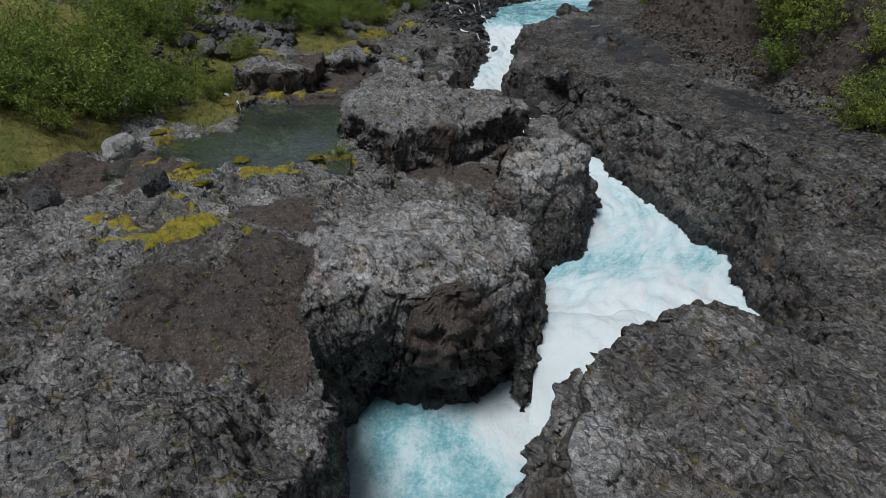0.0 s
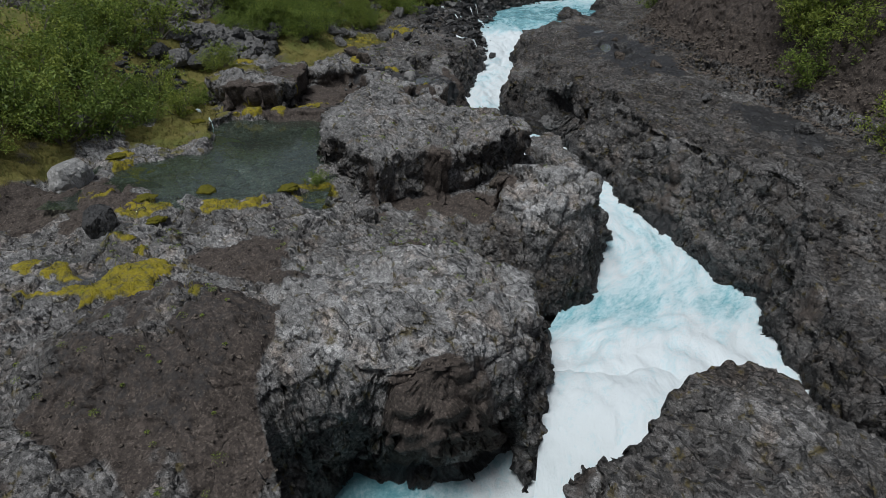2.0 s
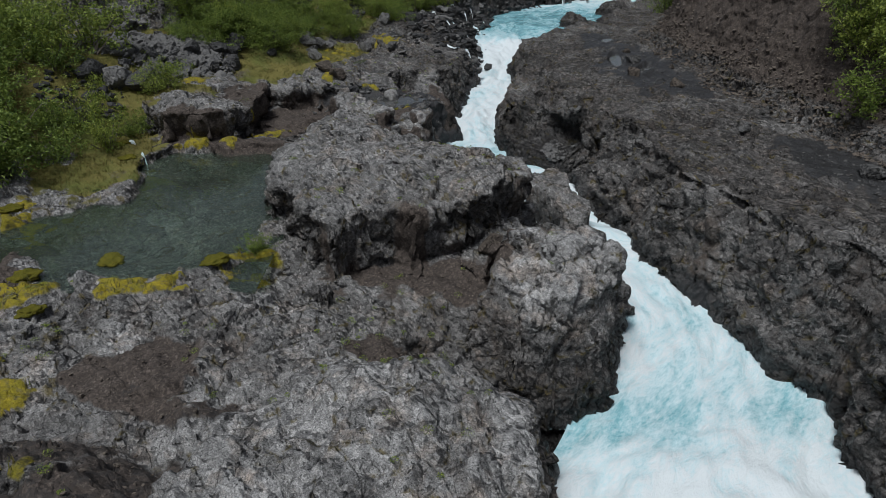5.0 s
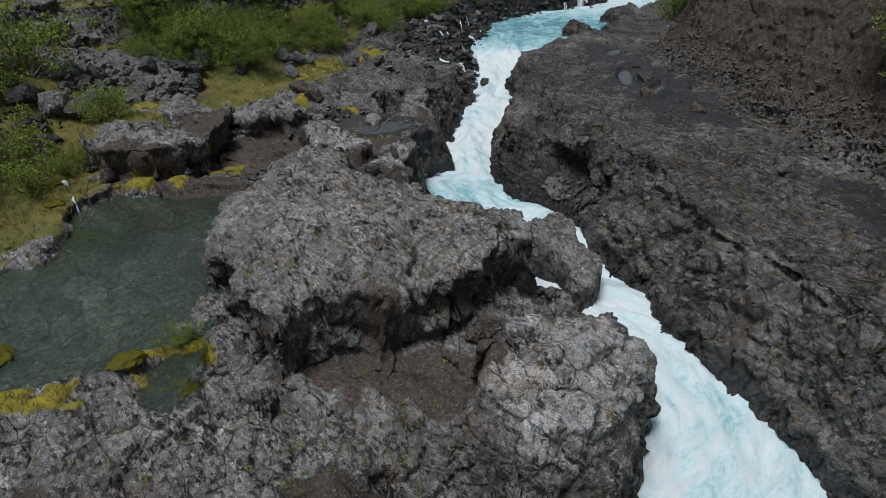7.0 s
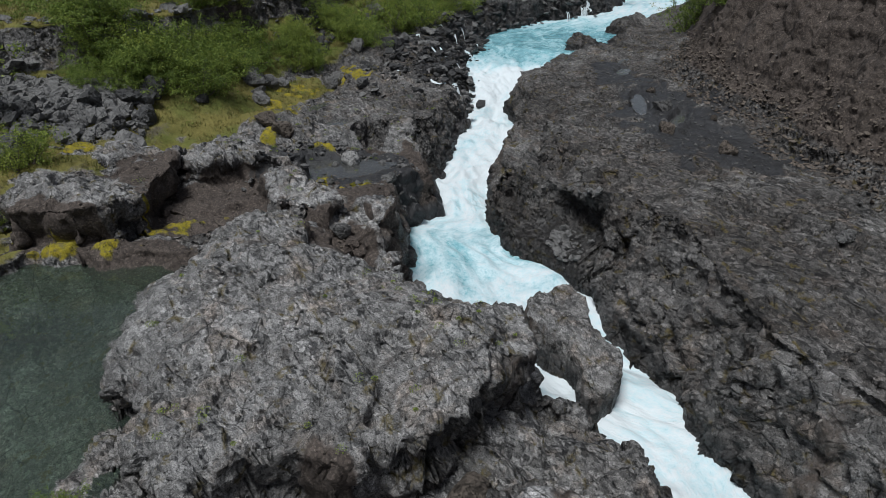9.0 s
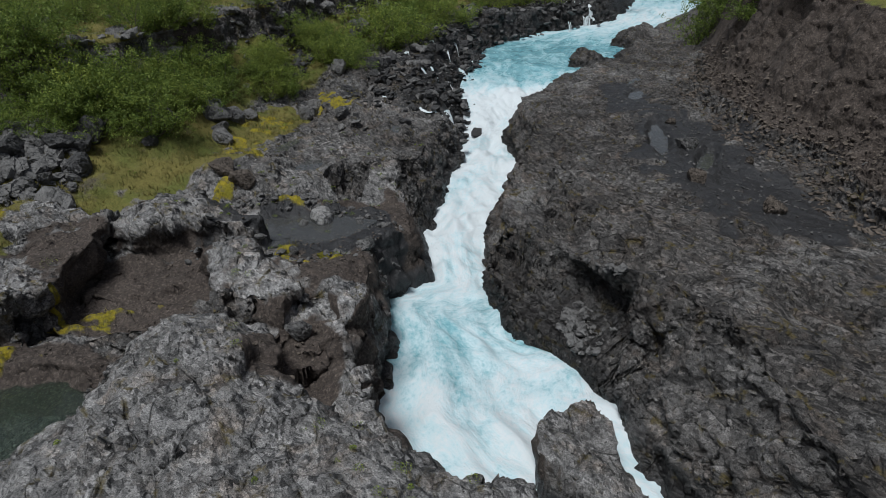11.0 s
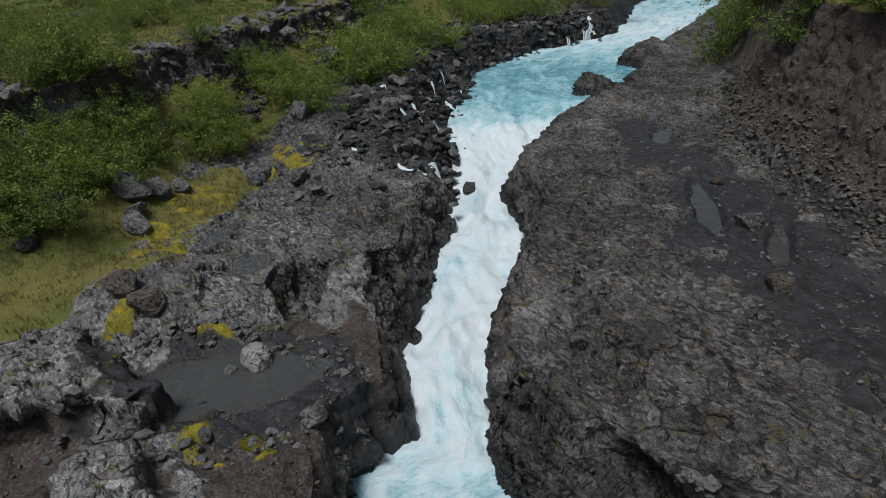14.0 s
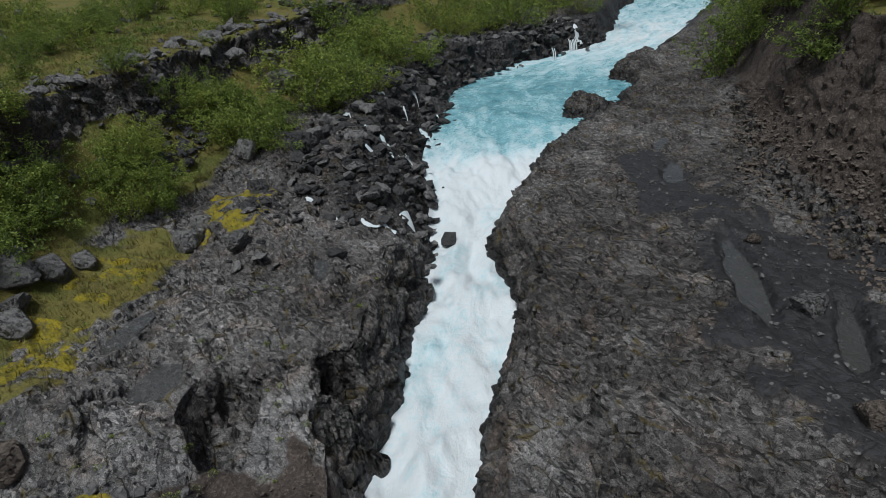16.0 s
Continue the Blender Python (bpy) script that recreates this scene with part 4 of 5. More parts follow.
def sheet(name, x0, x1, y0, y1, z, step_m, material, foam=None, wave=0.0):
    xs, ys = np.arange(x0, x1 + step_m, step_m), np.arange(y0, y1 + step_m, step_m)
    x, y = np.meshgrid(xs, ys)
    zz = z + wave * (soft_noise(x, y, 1.4, 75, 3))
    idx = np.arange(x.size).reshape(x.shape)
    q = np.stack([idx[:-1, :-1], idx[:-1, 1:], idx[1:, 1:], idx[1:, :-1]], -1).reshape(-1, 4)
    me = mesh_from(name, np.stack([x, y, zz], -1).reshape(-1, 3), q, material, True)
    if foam is not None:
        me.attributes.new("foam", "FLOAT", "POINT").data.foreach_set("value", foam(x, y).astype(np.float32).ravel())
    uv = me.uv_layers.new(name="flow")
    uv.data.foreach_set("uv", np.stack([x, y], -1).reshape(-1, 2)[q.ravel()].astype(np.float32).ravel())
    return new(name, me)


tagged(sheet("plunge_pool", -9, 5.2, -20, 20.5, POOL_LEVEL, 0.12, RIVER_WATER, lambda x, y: np.clip(0.45 + 0.5 * step(4, 1, np.hypot(x - 3.6, y - 17)) + 0.15 * soft_noise(x, y, 2, 77), 0, 1), 0.10),
       "churning pale turquoise plunge pool under the overhang", "pool", kind="structure")
tagged(sheet("pond", -16, -4.6, 26, 39.6, POND_LEVEL, 0.25, POND_WATER), "still dark green pond among mossy rocks", "pond", kind="structure")


# ---- puddles, streams and trickles ----
def puddle(cx, cy, rx, ry, turn, level):
    c, sn = math.cos(radians(turn)), math.sin(radians(turn))
    turns = np.linspace(0, 2 * math.pi, 40, endpoint=False)
    swell = 0.95 + 0.3 * soft_noise(cx + 0.9 * np.cos(turns), cy + 0.9 * np.sin(turns), 0.6, 67, 3)
    ring = [(cx + c * u - sn * v, cy + sn * u + c * v, level) for u, v in ((k * rx * math.cos(a), k * ry * math.sin(a)) for k, a in zip(swell, turns))]
    me = bpy.data.meshes.new("puddle")
    me.from_pydata(ring, [], [list(range(40))])
    me.materials.append(PUDDLE_WATER)
    tagged(new("puddle", me), "shallow clear puddle lying in a rock basin", "puddle", kind="structure")


for (cx, cy, rx, ry, turn, floor, lip), depth in zip(HOLES[4:], (0.06, 0.05, 0.05, 0.06, 0.06, 0.05, 0.05, 0.05, 0.05, 0.05, 0.05)):
    puddle(cx, cy, rx, ry, turn, floor + depth)
puddle(-1.2, 51.2, 0.5, 0.6, 0, 6.46)


def trickle(points, breadth, label, material=RIVER_WATER):
    """White water that runs down over stones."""
    p = np.array(points, float)
    run = np.concatenate([[0], np.cumsum(np.hypot(*np.diff(p, axis=0).T))])
    t = np.arange(0, run[-1], 0.12)
    x, y = np.interp(t, run, p[:, 0]), np.interp(t, run, p[:, 1])
    x, y = x + 0.14 * soft_noise(t, t * 0, 0.8, 81), y + 0.14 * soft_noise(t, t * 0 + 5, 0.9, 82)
    dx, dy = np.gradient(x), np.gradient(y)
    n = np.maximum(np.hypot(dx, dy), 1e-6)
    half = breadth * np.clip(0.3 + 0.6 * soft_noise(t, t * 0 + 9, 0.7, 83), 0.0, 1.0)
    verts, foam = [], []
    z = np.array([ground_at(a, b) for a, b in zip(x, y)])
    z = np.convolve(np.pad(z, 1, "edge"), np.ones(3) / 3, "valid") + np.where(half > 0.03, 0.13, -0.2)
    for k in range(7):
        u = k / 3 - 1
        verts.append(np.stack([x - dy / n * half * u, y + dx / n * half * u, z - 0.10 * abs(u) ** 2 + 0.03 * soft_noise(t, t * 0 + u * 3, 0.2, 84)], -1))
    v = np.stack(verts, 1).reshape(-1, 3)
    idx = np.arange(len(v)).reshape(-1, 7)
    q = np.stack([idx[:-1, :-1], idx[1:, :-1], idx[1:, 1:], idx[:-1, 1:]], -1).reshape(-1, 4)
    me = mesh_from("stream", v, q, material, True)
    me.attributes.new("foam", "FLOAT", "POINT").data.foreach_set("value", np.full(len(v), 0.9, np.float32))
    uv = me.uv_layers.new(name="flow")
    uv.data.foreach_set("uv", v[:, :2][q.ravel()].astype(np.float32).ravel())
    tagged(new("stream", me), label, "stream", kind="structure")


for line, breadth in (([(-0.6, 63.6), (0.3, 62.3), (1.0, 61.6), (1.8, 61.2), (3.2, 60.6)], 0.17), ([(0.4, 73.2), (1.3, 71.6), (2.2, 70.6), (3.6, 69.8), (5.6, 69.2)], 0.26),
                      ([(2.2, 76.4), (4.4, 74.0), (5.8, 72.6)], 0.26), ([(4.2, 78.5), (5.4, 77.0), (6.4, 76.0)], 0.26), ([(3.4, 63.4), (4.3, 62.6), (5.2, 62.0)], 0.5),
                      ([(1.8, 67.6), (3.6, 67.2), (5.4, 66.6)], 0.25), ([(17.6, 99.4), (18.7, 97.8), (20.0, 95.6)], 0.45)):
    trickle(line, breadth, "white trickle running over black stones to the river")
trickle([(-14.0, 39.2), (-13.6, 38.6), (-12.9, 37.6), (-12.3, 37.0)], 0.22, "small white brook tumbling over moss into the pond")
trickle([(-10.6, 27.3), (-11.2, 25.8), (-11.4, 24.6), (-11.8, 22.6), (-11.9, 21.6)], 0.22, "shallow brook leaving the pond between moss cushions", PUDDLE_WATER)


def thread_fall(x, y, breadth, top, foot):
    """A thin curtain of separate falling threads in front of a low wet wall."""
    dice = random.Random(int(x * 10))
    fall = tagged(new("waterfall"), "thin white waterfall dropping over a low wet wall", "waterfall", kind="structure")
    for k in range(max(2, int(breadth / 0.22))):
        across = (k + dice.uniform(0.2, 0.8)) * 0.22 - breadth / 2
        wide, drop = dice.uniform(0.04, 0.10), dice.uniform(0.0, 0.25)
        bm = bmesh.new()
        for i in range(7):
            f = i / 6
            c = Vector((across + 0.03 * math.sin(5 * f + k), -0.35 * math.sqrt(f), top - drop - f * (top - drop - foot)))
            for a in range(6):
                ang = a * math.pi / 3
                bm.verts.new(c + Vector((wide * (0.7 + 0.6 * f) * math.cos(ang), 0.05 * math.sin(ang), 0)))
        bm.verts.ensure_lookup_table()
        for i in range(6):
            for a in range(6):
                bm.faces.new([bm.verts[j] for j in (i * 6 + a, i * 6 + (a + 1) % 6, i * 6 + 6 + (a + 1) % 6, i * 6 + 6 + a)])
        me = bpy.data.meshes.new("thread")
        bm.to_mesh(me)
        bm.free()
        me.materials.append(RIVER_WATER)
        me.attributes.new("foam", "FLOAT", "POINT").data.foreach_set("value", np.full(42, 1.0, np.float32))
        new("thread", me).parent = fall
    fall.matrix_world = pose(x, y, 0, 0, 0, 30)


for x, y, breadth, top in ((16.6, 92.8, 0.45, 9.2), (18.9, 95.2, 1.2, 9.4)):
    thread_fall(x, y, breadth, top, 7.6)


# ---- boulders and stones ----
def stone_mesh(name, seed, material, detail=3, planes=16, flat=1.0):
    """A block broken along many planes, with slightly rounded edges."""
    rng = random.Random(seed)
    bm = bmesh.new()
    bmesh.ops.create_icosphere(bm, subdivisions=detail, radius=1)
    cuts = []
    for _ in range(planes):
        v = Vector((rng.gauss(0, 1), rng.gauss(0, 1), rng.gauss(0, 1))).normalized()
        cuts.append((v, rng.uniform(0.58, 1.0)))
    for v in bm.verts:
        d = v.co.normalized()
        r = 1.3
        for n, dist in cuts:
            c = d.dot(n)
            if c > 0.05:
                r = min(r, dist / c)
        r *= 1 + 0.03 * noise.noise(d * 3 + Vector((seed, 0, 0)))
        v.co = Vector((d.x * r, d.y * r * 0.85, d.z * r * 0.75 * flat))
    me = bpy.data.meshes.new(name)
    bm.to_mesh(me)
    bm.free()
    me.materials.append(material)
    return me


KINDS = {"grey": GREY_ROCK, "dark": DARK_ROCK, "brown": BROWN_ROCK, "pale": PALE_ROCK}
STONES = {(k, i): stone_mesh(k + "_stone", 7 * i + len(k), m, 3, 60 if k == "pale" else 13 + 2 * i) for k, m in KINDS.items() for i in range(5)}
WORDS = {"grey": "pale grey weathered basalt boulder resting on the ground", "dark": "dark angular basalt boulder resting on the ground", "pale": "smooth pale grey boulder lying on dark ground", "brown": "brownish block of volcanic rock lying on the ground"}
stone_dice = random.Random(5)


def boulder(x, y, size, kind, sink=0.3, name="boulder", label="", group="boulders"):
    ob = new(name, STONES[kind, stone_dice.randrange(5)])
    s = size / 1.65
    ob.matrix_world = pose(x, y, ground_at(x, y) + s * (0.62 - sink), stone_dice.uniform(-15, 15), stone_dice.uniform(-15, 15), stone_dice.uniform(0, 360)) @ Matrix.Diagonal((s, s, s * stone_dice.uniform(0.9, 1.15), 1))
    return tagged(ob, label or WORDS[kind], "boulder", group)


for x, y, size, kind in ((-15.9, 28.7, 2.2, "pale"), (-12.2, 24.0, 1.35, "dark"), (-16.9, 23.4, 1.4, "dark"), (-16.5, 43.6, 1.7, "grey"), (-15.2, 44.2, 1.9, "dark"), (-12.0, 47.2, 2.0, "grey"),
                         (-18.0, 34.0, 1.3, "grey"), (-17.3, 34.6, 1.0, "dark"), (-17.6, 43.4, 1.4, "dark"), (-13.0, 50.5, 1.2, "dark"), (-14.2, 49.2, 1.2, "dark"), (-12.3, 51.7, 1.3, "dark"),
                         (-10.3, 54.0, 1.5, "dark"), (-16.7, 46.1, 1.0, "dark"), (-15.9, 46.8, 1.0, "dark")):
    boulder(x, y, size, kind)
for x, y, size, kind in ((-6.3, 50.3, 1.0, "brown"), (-5.5, 49.6, 1.0, "brown"), (-1.9, 47.9, 1.15, "pale"), (-2.6, 47.6, 0.5, "pale"), (3.0, 29.2, 0.95, "brown"), (-1.2, 39.9, 0.6, "grey"), (0.2, 45.6, 0.6, "grey"),
                         (14.3, 52.8, 0.85, "grey"), (13.1, 48.7, 0.75, "brown"), (14.9, 45.8, 0.8, "brown"), (18.6, 66.9, 0.5, "grey"),  
                         
                          (-10.2, 53.4, 1.0, "dark"), (-9.9, 54.2, 0.8, "dark"), (-10.1, 52.2, 0.7, "dark"), (-12.4, 50.8, 1.1, "dark"), (-11.9, 49.6, 1.2, "dark"),
                         (-3.4, 76, 1.9, "grey"), (-3.1, 65.1, 1.0, "dark"), (-1.5, 68, 1.4, "dark"), (-0.3, 69.5, 0.9, "dark"), (0.1, 82, 1.5, "dark"), (-2.4, 44.9, 0.4, "grey"),
                         (15.0, 57.0, 0.5, "brown"), (16.2, 50.6, 0.45, "brown"), (13.4, 57.6, 0.4, "grey"), (16.7, 55.4, 0.45, "brown"), (18.3, 33.0, 1.0, "grey"), (17.4, 30.0, 0.6, "grey"), (15.2, 37.6, 0.5, "grey"),
                         (-4.8, 60.4, 1.25, "grey"), (-4.5, 61.5, 1.2, "grey"), (-2.7, 59.8, 0.8, "grey"), (-8.6, 56.8, 1.4, "grey"), (-8.0, 57.5, 1.15, "grey"), (-7.9, 54.9, 1.1, "grey"), (-7.5, 58.5, 0.9, "grey"), (-8.2, 55.6, 0.8, "grey"), (-0.9, 69.1, 1.20, "grey"), (-0.6, 72.1, 0.90, "grey"), (-3.8, 67.3, 1.20, "grey")):
    boulder(x, y, size, kind, name="stone" if size < 0.7 else "boulder")


def scatter_stones(name, label, places, material, seed, flat=1.0, group=""):
    """Loose stones that nobody could count, as one mesh."""
    shapes = []
    for i in range(6):
        me = stone_mesh("shape", seed * 31 + i, material, 1, 9, flat)
        shapes.append((np.array([v.co[:] for v in me.vertices]), np.array([p.vertices[:] for p in me.polygons])))
        bpy.data.meshes.remove(me)
    rng = random.Random(seed)
    verts, faces, base = [], [], 0
    for x, y, s in places:
        v, f = shapes[rng.randrange(6)]
        m = np.array(Euler((rng.uniform(-0.5, 0.5), rng.uniform(-0.5, 0.5), rng.uniform(0, 6.3))).to_matrix())
        verts.append((v * s / 1.65 * np.array([1, rng.uniform(0.7, 1), rng.uniform(0.7, 1.1)])) @ m.T + np.array([x, y, ground_at(x, y) + 0.15 * s * flat]))
        faces.append(f + base)
        base += len(v)
    return tagged(new(name, mesh_from(name, np.concatenate(verts), np.concatenate(faces), material)), label, "stones", kind="stuff")


def stone_field(seed, count, inside, smallest, largest, box):
    rng, out = random.Random(seed), []
    tries = 0
    while len(out) < count and tries < count * 40:
        tries += 1
        x, y = rng.uniform(box[0], box[1]), rng.uniform(box[2], box[3])
        if inside(x, y, rng):
            out.append((x, y, smallest + (largest - smallest) * rng.random() ** 3))
    return out


UP, UPR, DWET, SIDE = FIELD["up"], FIELD["up_r"], FIELD["d_wet"], FIELD["side"]
scatter_stones("scree", "brown angular scree under the eroded slope", stone_field(1, 5200, lambda x, y, r: -0.9 < field_at(UPR, x, y) - 0.01 + 0.9 * (r.random() - 0.7) < 1.7 and field_at(UPR, x + 0.8, y) > 0.01, 0.05, 0.27, (15.5, 23, 24, 74)), BROWN_ROCK, 3, 0.6)
scatter_stones("rubble", "tumbled black basalt rubble on the river bank", stone_field(2, 1500, lambda x, y, r: field_at(SIDE, x, y) < 0 and 0.3 < field_at(DWET, x, y) < 7.5 and field_at(UP, x, y) < 1.2 and r.random() < min(1, max(0.05, (y - 59) / 7)), 0.15, 0.9, (-4, 24, 58, 100)), DARK_ROCK, 4, 0.75)
scatter_stones("rubble", "grey broken slabs among the black rubble", stone_field(22, 500, lambda x, y, r: field_at(SIDE, x, y) < 0 and 0.3 < field_at(DWET, x, y) < 7.0 and field_at(UP, x, y) < 1.2 and r.random() < min(1, max(0.05, (y - 57) / 7)), 0.2, 1.1, (-4, 24, 56, 100)), GREY_ROCK, 24, 0.5)
scatter_stones("rubble", "fan of dark blocky rubble below the lava cliff", stone_field(6, 1500, lambda x, y, r: math.hypot((x + 16.5) / 4.0, (y - 48.5) / 3.0) < 1.1 + 0.3 * (r.random() - 0.5), 0.15, 1.0, (-22, -11, 43, 54)), GREY_ROCK, 8, 0.8)
scatter_stones("rubble", "dark stones fallen between the shrubs", stone_field(7, 420, lambda x, y, r: math.hypot((x + 7.0) / 1.3, (y - 67.0) / 2.6) < 1.1 or math.hypot((x + 17.3) / 1.6, (y - 41.8) / 2.4) < 1.1, 0.15, 0.7, (-20, -5, 38, 71)), DARK_ROCK, 9, 0.8)
scatter_stones("gravel", "pale pebbles strewn over black sand", stone_field(9, 1700, lambda x, y, r: field_at(DARKSAND, x, y) > 0.15 or (field_at(UPR, x + 3.0, y) > 0.01 and r.random() < 0.35), 0.04, 0.16, (11, 19.5, 26, 70)), GREY_ROCK, 10, 0.6)
scatter_stones("gravel", "rounded grey stones on the low wet ledge", stone_field(11, 170, lambda x, y, r: math.hypot((x - 7.7) / 0.9, (y - 42.6) / 1.4) < 1, 0.08, 0.45, (6, 9.5, 40, 45)), GREY_ROCK, 12, 0.8)
scatter_stones("gravel", "small broken stones lying on brown earth", stone_field(13, 2200, lambda x, y, r: field_at(SIDE, x, y) < -1 and field_at(SOIL, x, y) > 0.5 and field_at(STEEP, x, y) < 1.2, 0.03, 0.13, (-18, 4, 10, 55)), BROWN_ROCK, 14, 0.7)
scatter_stones("gravel", "loose stones round the shallow puddle", stone_field(15, 260, lambda x, y, r: 1.0 < math.hypot((x + 3.0) / 3.1, (y - 46.6) / 2.0) < 1.45, 0.08, 0.4, (-8, 2, 42, 50)), GREY_ROCK, 16, 0.8)

scatter_stones("rubble", "pale weathered slabs along the terrace's rim", stone_field(31, 360, lambda x, y, r: field_at(SIDE, x, y) < -6 and -1.6 < outline_distance(np.array([[x]]), np.array([[y]]), TERRACE)[0, 0] < 0.2, 0.25, 1.15, (-26, 2, 48, 92)), GREY_ROCK, 32, 0.55)
scatter_stones("rubble", "dark blocks fallen from the terrace's cliff", stone_field(33, 320, lambda x, y, r: y > 52 and field_at(SIDE, x, y) < -6 and 0.1 < ground_at(x - 1.0, y + 0.8) - ground_at(x, y) and outline_distance(np.array([[x]]), np.array([[y]]), TERRACE)[0, 0] < 2.2, 0.2, 0.85, (-26, 2, 46, 90)), GREY_ROCK, 34, 0.8)


# ---- shrubs ----
def shrub_parts(seed, leaves, spread=1.0, tall=1.35):
    rng = random.Random(seed)
    stems, tips = bmesh.new(), []
    for k in range(11):
        a, lean = rng.uniform(0, 6.28), rng.uniform(0.1, 1.0)
        p = Vector((0, 0, -0.15))
        d = Vector((math.cos(a) * lean, math.sin(a) * lean, 1.0)).normalized()
        length = rng.uniform(0.8, 1.25) * tall
        ring_old = None
        for i in range(6):
            r = 0.035 * (1 - i / 6.5)
            side = d.cross(Vector((0.3, 0.2, 1))).normalized()
            up = side.cross(d)
            ring = [stems.verts.new(p + (side * math.cos(b) + up * math.sin(b)) * r) for b in (0, 2.1, 4.2)]
            if ring_old:
                for q in range(3):
                    stems.faces.new((ring_old[q], ring_old[(q + 1) % 3], ring[(q + 1) % 3], ring[q]))
            ring_old = ring
            d = (d + Vector((rng.gauss(0, 0.18), rng.gauss(0, 0.18), rng.gauss(-0.03, 0.1)))).normalized()
            p = p + d * length / 5.5
            if i >= 1:
                tips.append(p.copy())
                for _ in range(2):
                    tips.append(p + Vector((rng.gauss(0, 0.22), rng.gauss(0, 0.22), rng.gauss(0.02, 0.16))))
    me_s = bpy.data.meshes.new("trunk")
    stems.to_mesh(me_s)
    stems.free()
    me_s.materials.append(BARK)
    g = np.random.default_rng(seed)
    tips = np.array([t[:] for t in tips]) * np.array([spread, spread, 1])
    c = tips[g.integers(0, len(tips), leaves)] + g.normal(0, 1, (leaves, 3)) * np.array([0.075, 0.075, 0.06])
    c[:, 2] = np.maximum(c[:, 2], 0.02)
    n = g.normal(0, 1, (leaves, 3)) + np.array([0, 0, 0.7])
    n /= np.linalg.norm(n, axis=1, keepdims=True)
    t = np.cross(n, g.normal(0, 1, (leaves, 3)))
    t /= np.linalg.norm(t, axis=1, keepdims=True)
    b = np.cross(n, t)
    size = g.uniform(0.03, 0.06, (leaves, 1))
    v = np.stack([c - t * size, c + b * size * 0.75, c + t * size], 1).reshape(-1, 3)
    me_l = mesh_from("crown", v, np.arange(leaves * 3).reshape(-1, 3), LEAF)
    return me_s, me_l


def shrub_master(seed, leaves, spread):
    top = new("shrub")
    me_s, me_l = shrub_parts(seed, leaves, spread)
    for name, me in (("trunk", me_s), ("crown", me_l)):
        new(name, me).parent = top
    return tagged(top, "low green willow shrub with many thin grey stems", "shrub", group="shrubs")


MASTERS = [shrub_master(3 + i, 3400 if i < 4 else 2200, 1.0 + 0.12 * i) for i in range(6)]
shrub_dice = random.Random(11)
# shrub stands: centre, half breadths, number, least and greatest size
STANDS = [(-21.5, 33, 4.5, 6.5, 24, 1.5, 2.5),
          (-16.0, 38.2, 1.8, 2.0, 5, 0.88, 1.5),
          (-20.5, 43.5, 3.5, 3.5, 10, 1.5, 2.38),
          (-14.2, 43.2, 1.0, 1.2, 2, 0.88, 1.38),
          (-14.5, 40.4, 1.0, 1.0, 3, 0.62, 1.0),
          (-13.2, 53.4, 3.4, 1.9, 28, 1.0, 1.6),
          (-10.6, 58.6, 1.9, 3.4, 34, 0.9, 1.5),
          (-7.4, 63.2, 1.3, 2.2, 10, 0.8, 1.3),
          (-4.8, 69.8, 1.9, 2.6, 15, 1.0, 1.6),
          (-7.6, 66.2, 1.2, 2.2, 5, 0.9, 1.4),
          (-0.5, 76.5, 2.6, 3.6, 9, 1.38, 2.38),
          (1.5, 86, 4, 5, 11, 1.38, 2.25),
          (9, 99, 6, 6, 16, 1.5, 2.5),
          (18, 108, 7, 7, 16, 1.75, 2.75),
          (-15, 70, 6, 4, 13, 0.8, 1.3),
          (-18, 63, 4, 4, 11, 0.8, 1.3),
          (-9, 86, 5, 8, 16, 1.0, 1.7),
          (4, 115, 14, 9, 18, 1.62, 2.75),
          (24.5, 62, 2.4, 8, 25, 1.3, 2.2), (27.0, 69.5, 2.0, 6.5, 26, 1.3, 2.2),
          (21.8, 38.8, 1.4, 3.4, 14, 1.5, 2.38),
          (22.0, 30.3, 1.6, 2.6, 5, 1.25, 2.12),
          (30, 78, 5, 8, 16, 1.62, 2.5),
          (-24, 25, 3, 5, 8, 1.5, 2.38),
          (-4.8, 28.4, 0.4, 0.5, 2, 0.43, 0.61),
          (-15.5, 51.4, 2.4, 1.2, 4, 0.8, 1.3), (-14.6, 54.0, 2.6, 1.0, 12, 1.0, 1.6),
          (-20, 77, 8, 8, 15, 0.9, 1.5),
          (40, 125, 12, 10, 13, 1.75, 2.75),
          (23.6, 53, 0.8, 3.0, 3, 0.9, 1.3)]
for cx, cy, rx, ry, count, least, most in STANDS:
    for k in range(count):
        a, r = shrub_dice.uniform(0, 6.2832), math.sqrt(shrub_dice.random())
        x, y = cx + rx * r * math.cos(a), cy + ry * r * math.sin(a)
        if field_at(DWET, x, y) < 1.0:
            continue
        s = shrub_dice.uniform(least, most) * 0.88
        far = y > 95 or x < -24
        ob = copy_thing(MASTERS[shrub_dice.randrange(4, 6) if far else shrub_dice.randrange(4)], pose(x, y, ground_at(x, y) - 0.05, 0, 0, shrub_dice.uniform(0, 360)))
        ob.scale = (s, s, s * shrub_dice.uniform(0.85, 1.2))
for i, m in enumerate(MASTERS):
    x, y = (-26 + 1.8 * i, 28 + 0.3 * i) if i < 3 else (-14 + 5 * i, 92 + i)
    m.matrix_world = pose(x, y, ground_at(x, y) - 0.05)
    m.scale = (1.4, 1.4, 1.3)


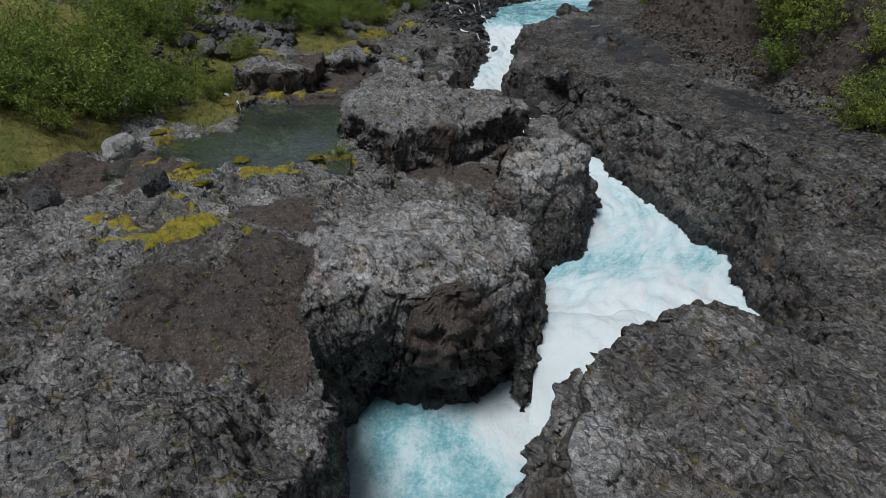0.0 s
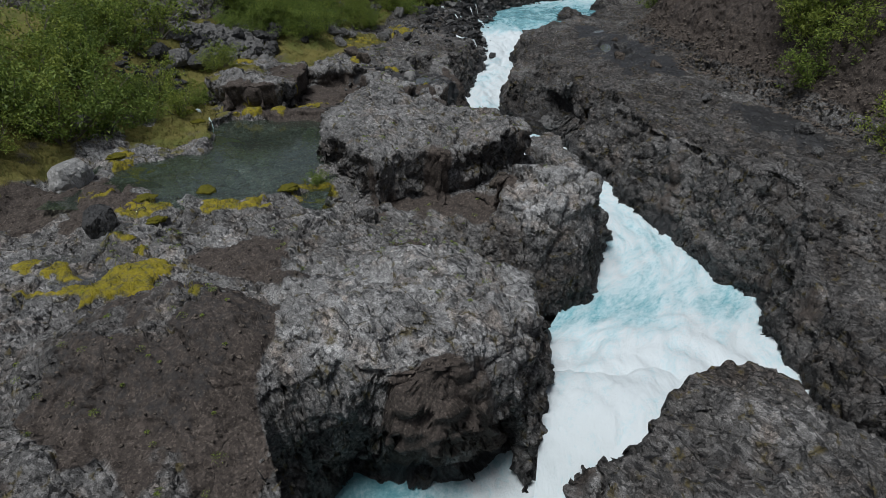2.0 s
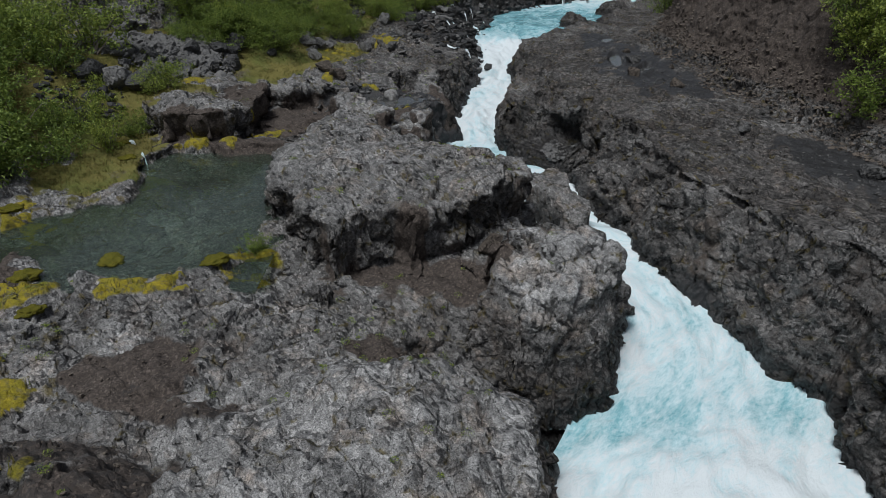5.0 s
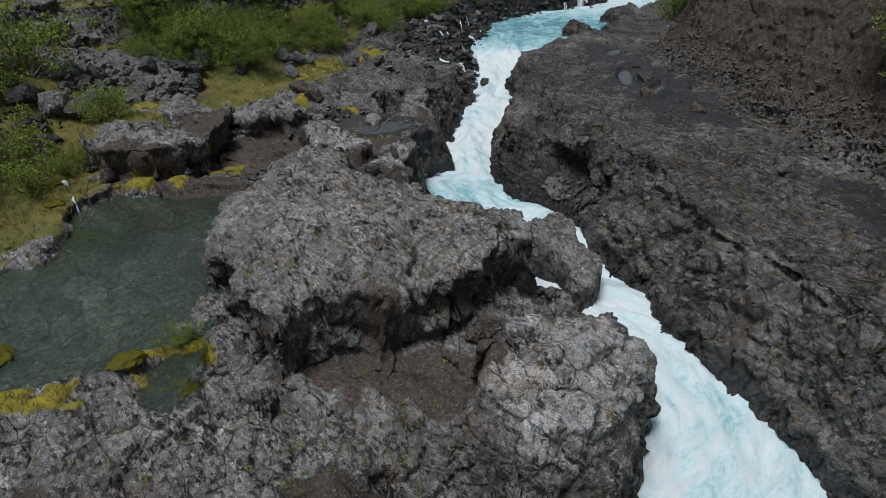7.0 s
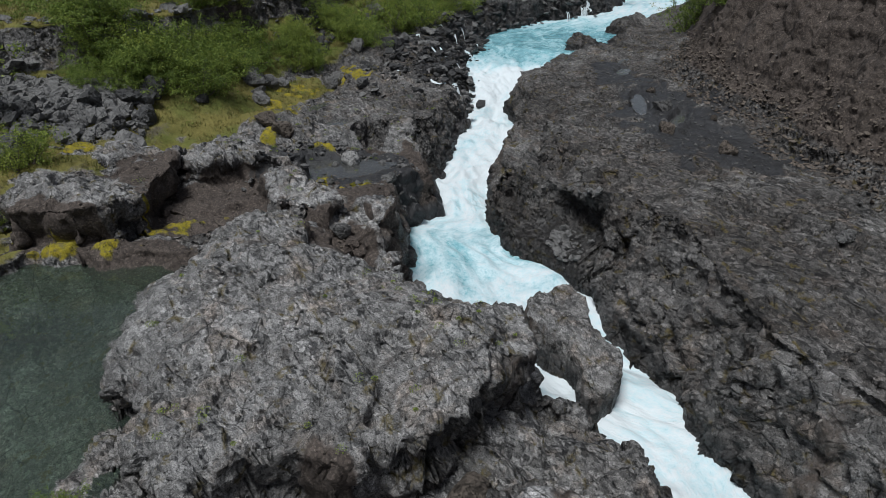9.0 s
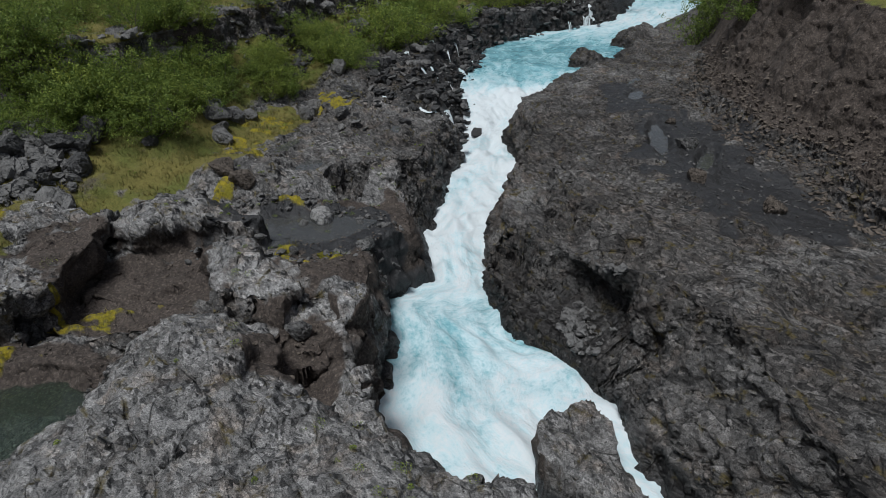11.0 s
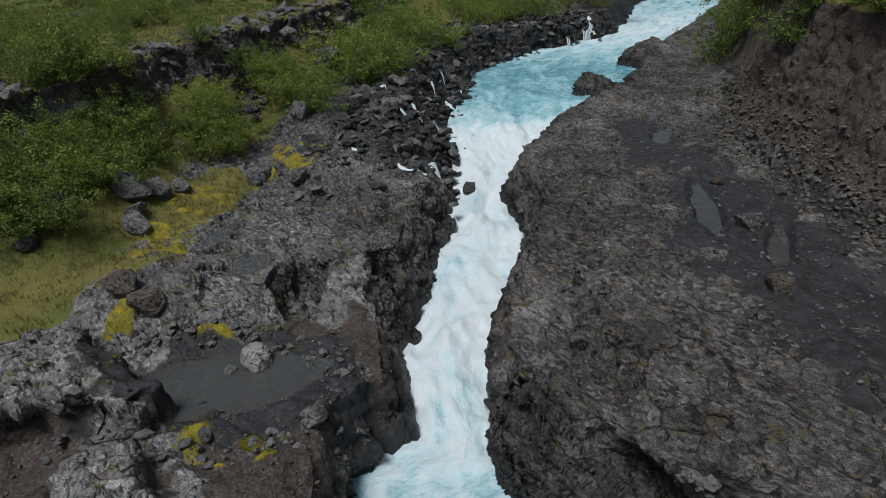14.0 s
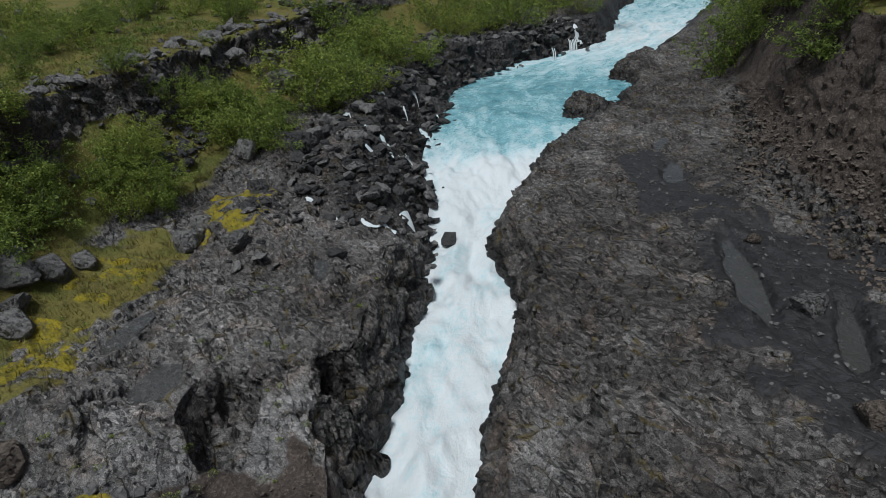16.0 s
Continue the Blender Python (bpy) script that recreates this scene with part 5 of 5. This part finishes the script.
# ---- low plants ----
def low_plants(name, label, spots, leaves, seed, size):
    """Small leafy mats that nobody could count, as one mesh of leaves."""
    g = np.random.default_rng(seed)
    at = np.array([(x, y, ground_at(x, y), r) for x, y, r in spots])
    c = np.repeat(at, leaves, 0)
    ang, rad = g.uniform(0, 6.2832, len(c)), np.sqrt(g.random(len(c)))
    c3 = c[:, :3] + np.stack([np.cos(ang) * rad, np.sin(ang) * rad, 0 * ang], -1) * c[:, 3:4]
    c3[:, 2] += g.random(len(c)) * (1 - rad ** 2) * c[:, 3] * 0.75 + 0.02
    n = g.normal(0, 1, (len(c), 3)) + np.array([0, 0, 0.8])
    n /= np.linalg.norm(n, axis=1, keepdims=True)
    t = np.cross(n, g.normal(0, 1, (len(c), 3)))
    t /= np.linalg.norm(t, axis=1, keepdims=True)
    b = np.cross(n, t)
    k = g.uniform(0.6, 1.2, (len(c), 1)) * size
    v = np.stack([c3 - t * k, c3 + b * k * 0.75, c3 + t * k], 1).reshape(-1, 3)
    tagged(new(name, mesh_from(name, v, np.arange(len(v)).reshape(-1, 3), LEAF)), label, "plants", kind="stuff")


plant_dice = random.Random(77)
heath = []
while len(heath) < 330:
    x, y = plant_dice.uniform(-34, 6), plant_dice.uniform(54, 100)
    if outline_distance(np.array([[x]]), np.array([[y]]), TERRACE)[0, 0] < -1.0 and field_at(GRASS, x, y) > 0.3 and soft_noise(np.array([x]), np.array([y]), 5.0, 303, 2)[0] > -0.12:
        heath.append((x, y, plant_dice.uniform(0.35, 1.0)))
low_plants("heath", "low mats of dwarf willow and heath on the lava terrace", heath, 130, 5, 0.075)
sprigs = [(-6.9, 10.9, 0.3), (-7.2, 11.3, 0.22), (-4.6, 9.9, 0.32), (-4.4, 10.3, 0.2), (-5.1, 14.4, 0.25), (-5.3, 27.7, 0.5), (-5.0, 28.2, 0.4), (-5.6, 28.6, 0.35), (-1.2, 25.2, 0.22), (1.2, 25.6, 0.2), (-1.6, 24.6, 0.18), (-9.2, 42.2, 0.3)]
while len(sprigs) < 260:
    x, y = plant_dice.uniform(-12, 5), plant_dice.uniform(9, 58)
    if field_at(SIDE, x, y) < -1.2 and field_at(STEEP, x, y) < 0.9 and field_at(DWET, x, y) > 1.2 and not (-15 < x < -6 and 27 < y < 41) and soft_noise(np.array([x]), np.array([y]), 2.0, 305, 2)[0] > 0.1:
        sprigs.append((x, y, plant_dice.uniform(0.05, 0.16)))
low_plants("sprigs", "small green plants rooted in cracks of the rock", sprigs, 60, 6, 0.022)


# ---- grass ----
def grass_tufts():
    g = np.random.default_rng(9)
    dice = random.Random(21)
    spots = []
    tries = 0
    while len(spots) < 12000 and tries < 200000:
        tries += 1
        x, y = dice.uniform(-24, 6), dice.uniform(12, 80)
        v = max(field_at(GRASS, x, y), 0.5 * field_at(MOSS, x, y))
        if v > 0.25 and dice.random() < v:
            spots.append((x, y, ground_at(x, y)))
    base = np.repeat(np.array(spots), 7, 0) + g.normal(0, 1, (len(spots) * 7, 3)) * np.array([0.09, 0.09, 0])
    h = g.uniform(0.08, 0.24, (len(base), 1))
    a = g.uniform(0, 6.28, len(base))
    side = np.stack([np.cos(a), np.sin(a), 0 * a], -1) * 0.014
    tip = base + np.concatenate([g.normal(0, 0.06, (len(base), 2)), h], 1)
    v = np.stack([base - side, base + side, tip], 1).reshape(-1, 3)
    v[:, 2] -= 0.02
    tagged(new("grass", mesh_from("grass", v, np.arange(len(v)).reshape(-1, 3), STRAW)), "thin yellow-green grass on the slopes", "grass", kind="stuff")


grass_tufts()


# ---- moss cushions ----
def moss_material():
    n = Nodes("yellow_green_moss")
    p = n.place()
    col = n.mix(n.noise(p, 3.0, 5, 0.6), (0.055, 0.07, 0.012), (0.21, 0.17, 0.02))
    col = n.mix(0.6, col, n.ramp(n.noise(p, 22, 4, 0.7), [(0.3, 0.4), (0.7, 1.5)]), "MULTIPLY")
    return n.done(col, 0.95, n.bump(n.noise(p, 16, 5, 0.7), 1.0, 0.06), Specular_IOR_Level=0.15)


MOSSY = moss_material()
moss_dice = random.Random(31)


def moss_cushion(x, y, size, label="lumpy yellow-green moss cushion growing on wet ground", base=None):
    bm = bmesh.new()
    bmesh.ops.create_icosphere(bm, subdivisions=4, radius=1)
    off = Vector((moss_dice.uniform(0, 50), moss_dice.uniform(0, 50), 0))
    for v in bm.verts:
        d = v.co.normalized()
        r = 1 + 0.55 * noise.noise(d * 1.6 + off) + 0.22 * noise.noise(d * 5 + off)
        v.co = Vector((d.x * r, d.y * r * 0.8, d.z * r * 0.3))
    me = bpy.data.meshes.new("moss_cushion")
    bm.to_mesh(me)
    bm.free()
    me.polygons.foreach_set("use_smooth", [True] * len(me.polygons))
    me.materials.append(MOSSY)
    ob = new("moss_cushion", me)
    z = ground_at(x, y) if base is None else base
    ob.matrix_world = pose(x, y, z, 0, 0, moss_dice.uniform(0, 360)) @ Matrix.Diagonal((size / 2, size / 2, size / 2, 1))
    return tagged(ob, label, "moss", "moss cushions")


moss_cushion(-9.8, 28.0, 0.95, "small mossy islet standing in the pond", POND_LEVEL)
for x, y, size in ((-6.1, 27.4, 0.8), (-11.9, 26.7, 0.9), (-10.7, 25.0, 0.7), (-10.5, 22.9, 0.6), (-13.3, 37.0, 0.7), (-14.4, 38.8, 0.8), (-1.2, 44.6, 0.6), (-15.3, 31.6, 0.8)):
    moss_cushion(x, y, size)
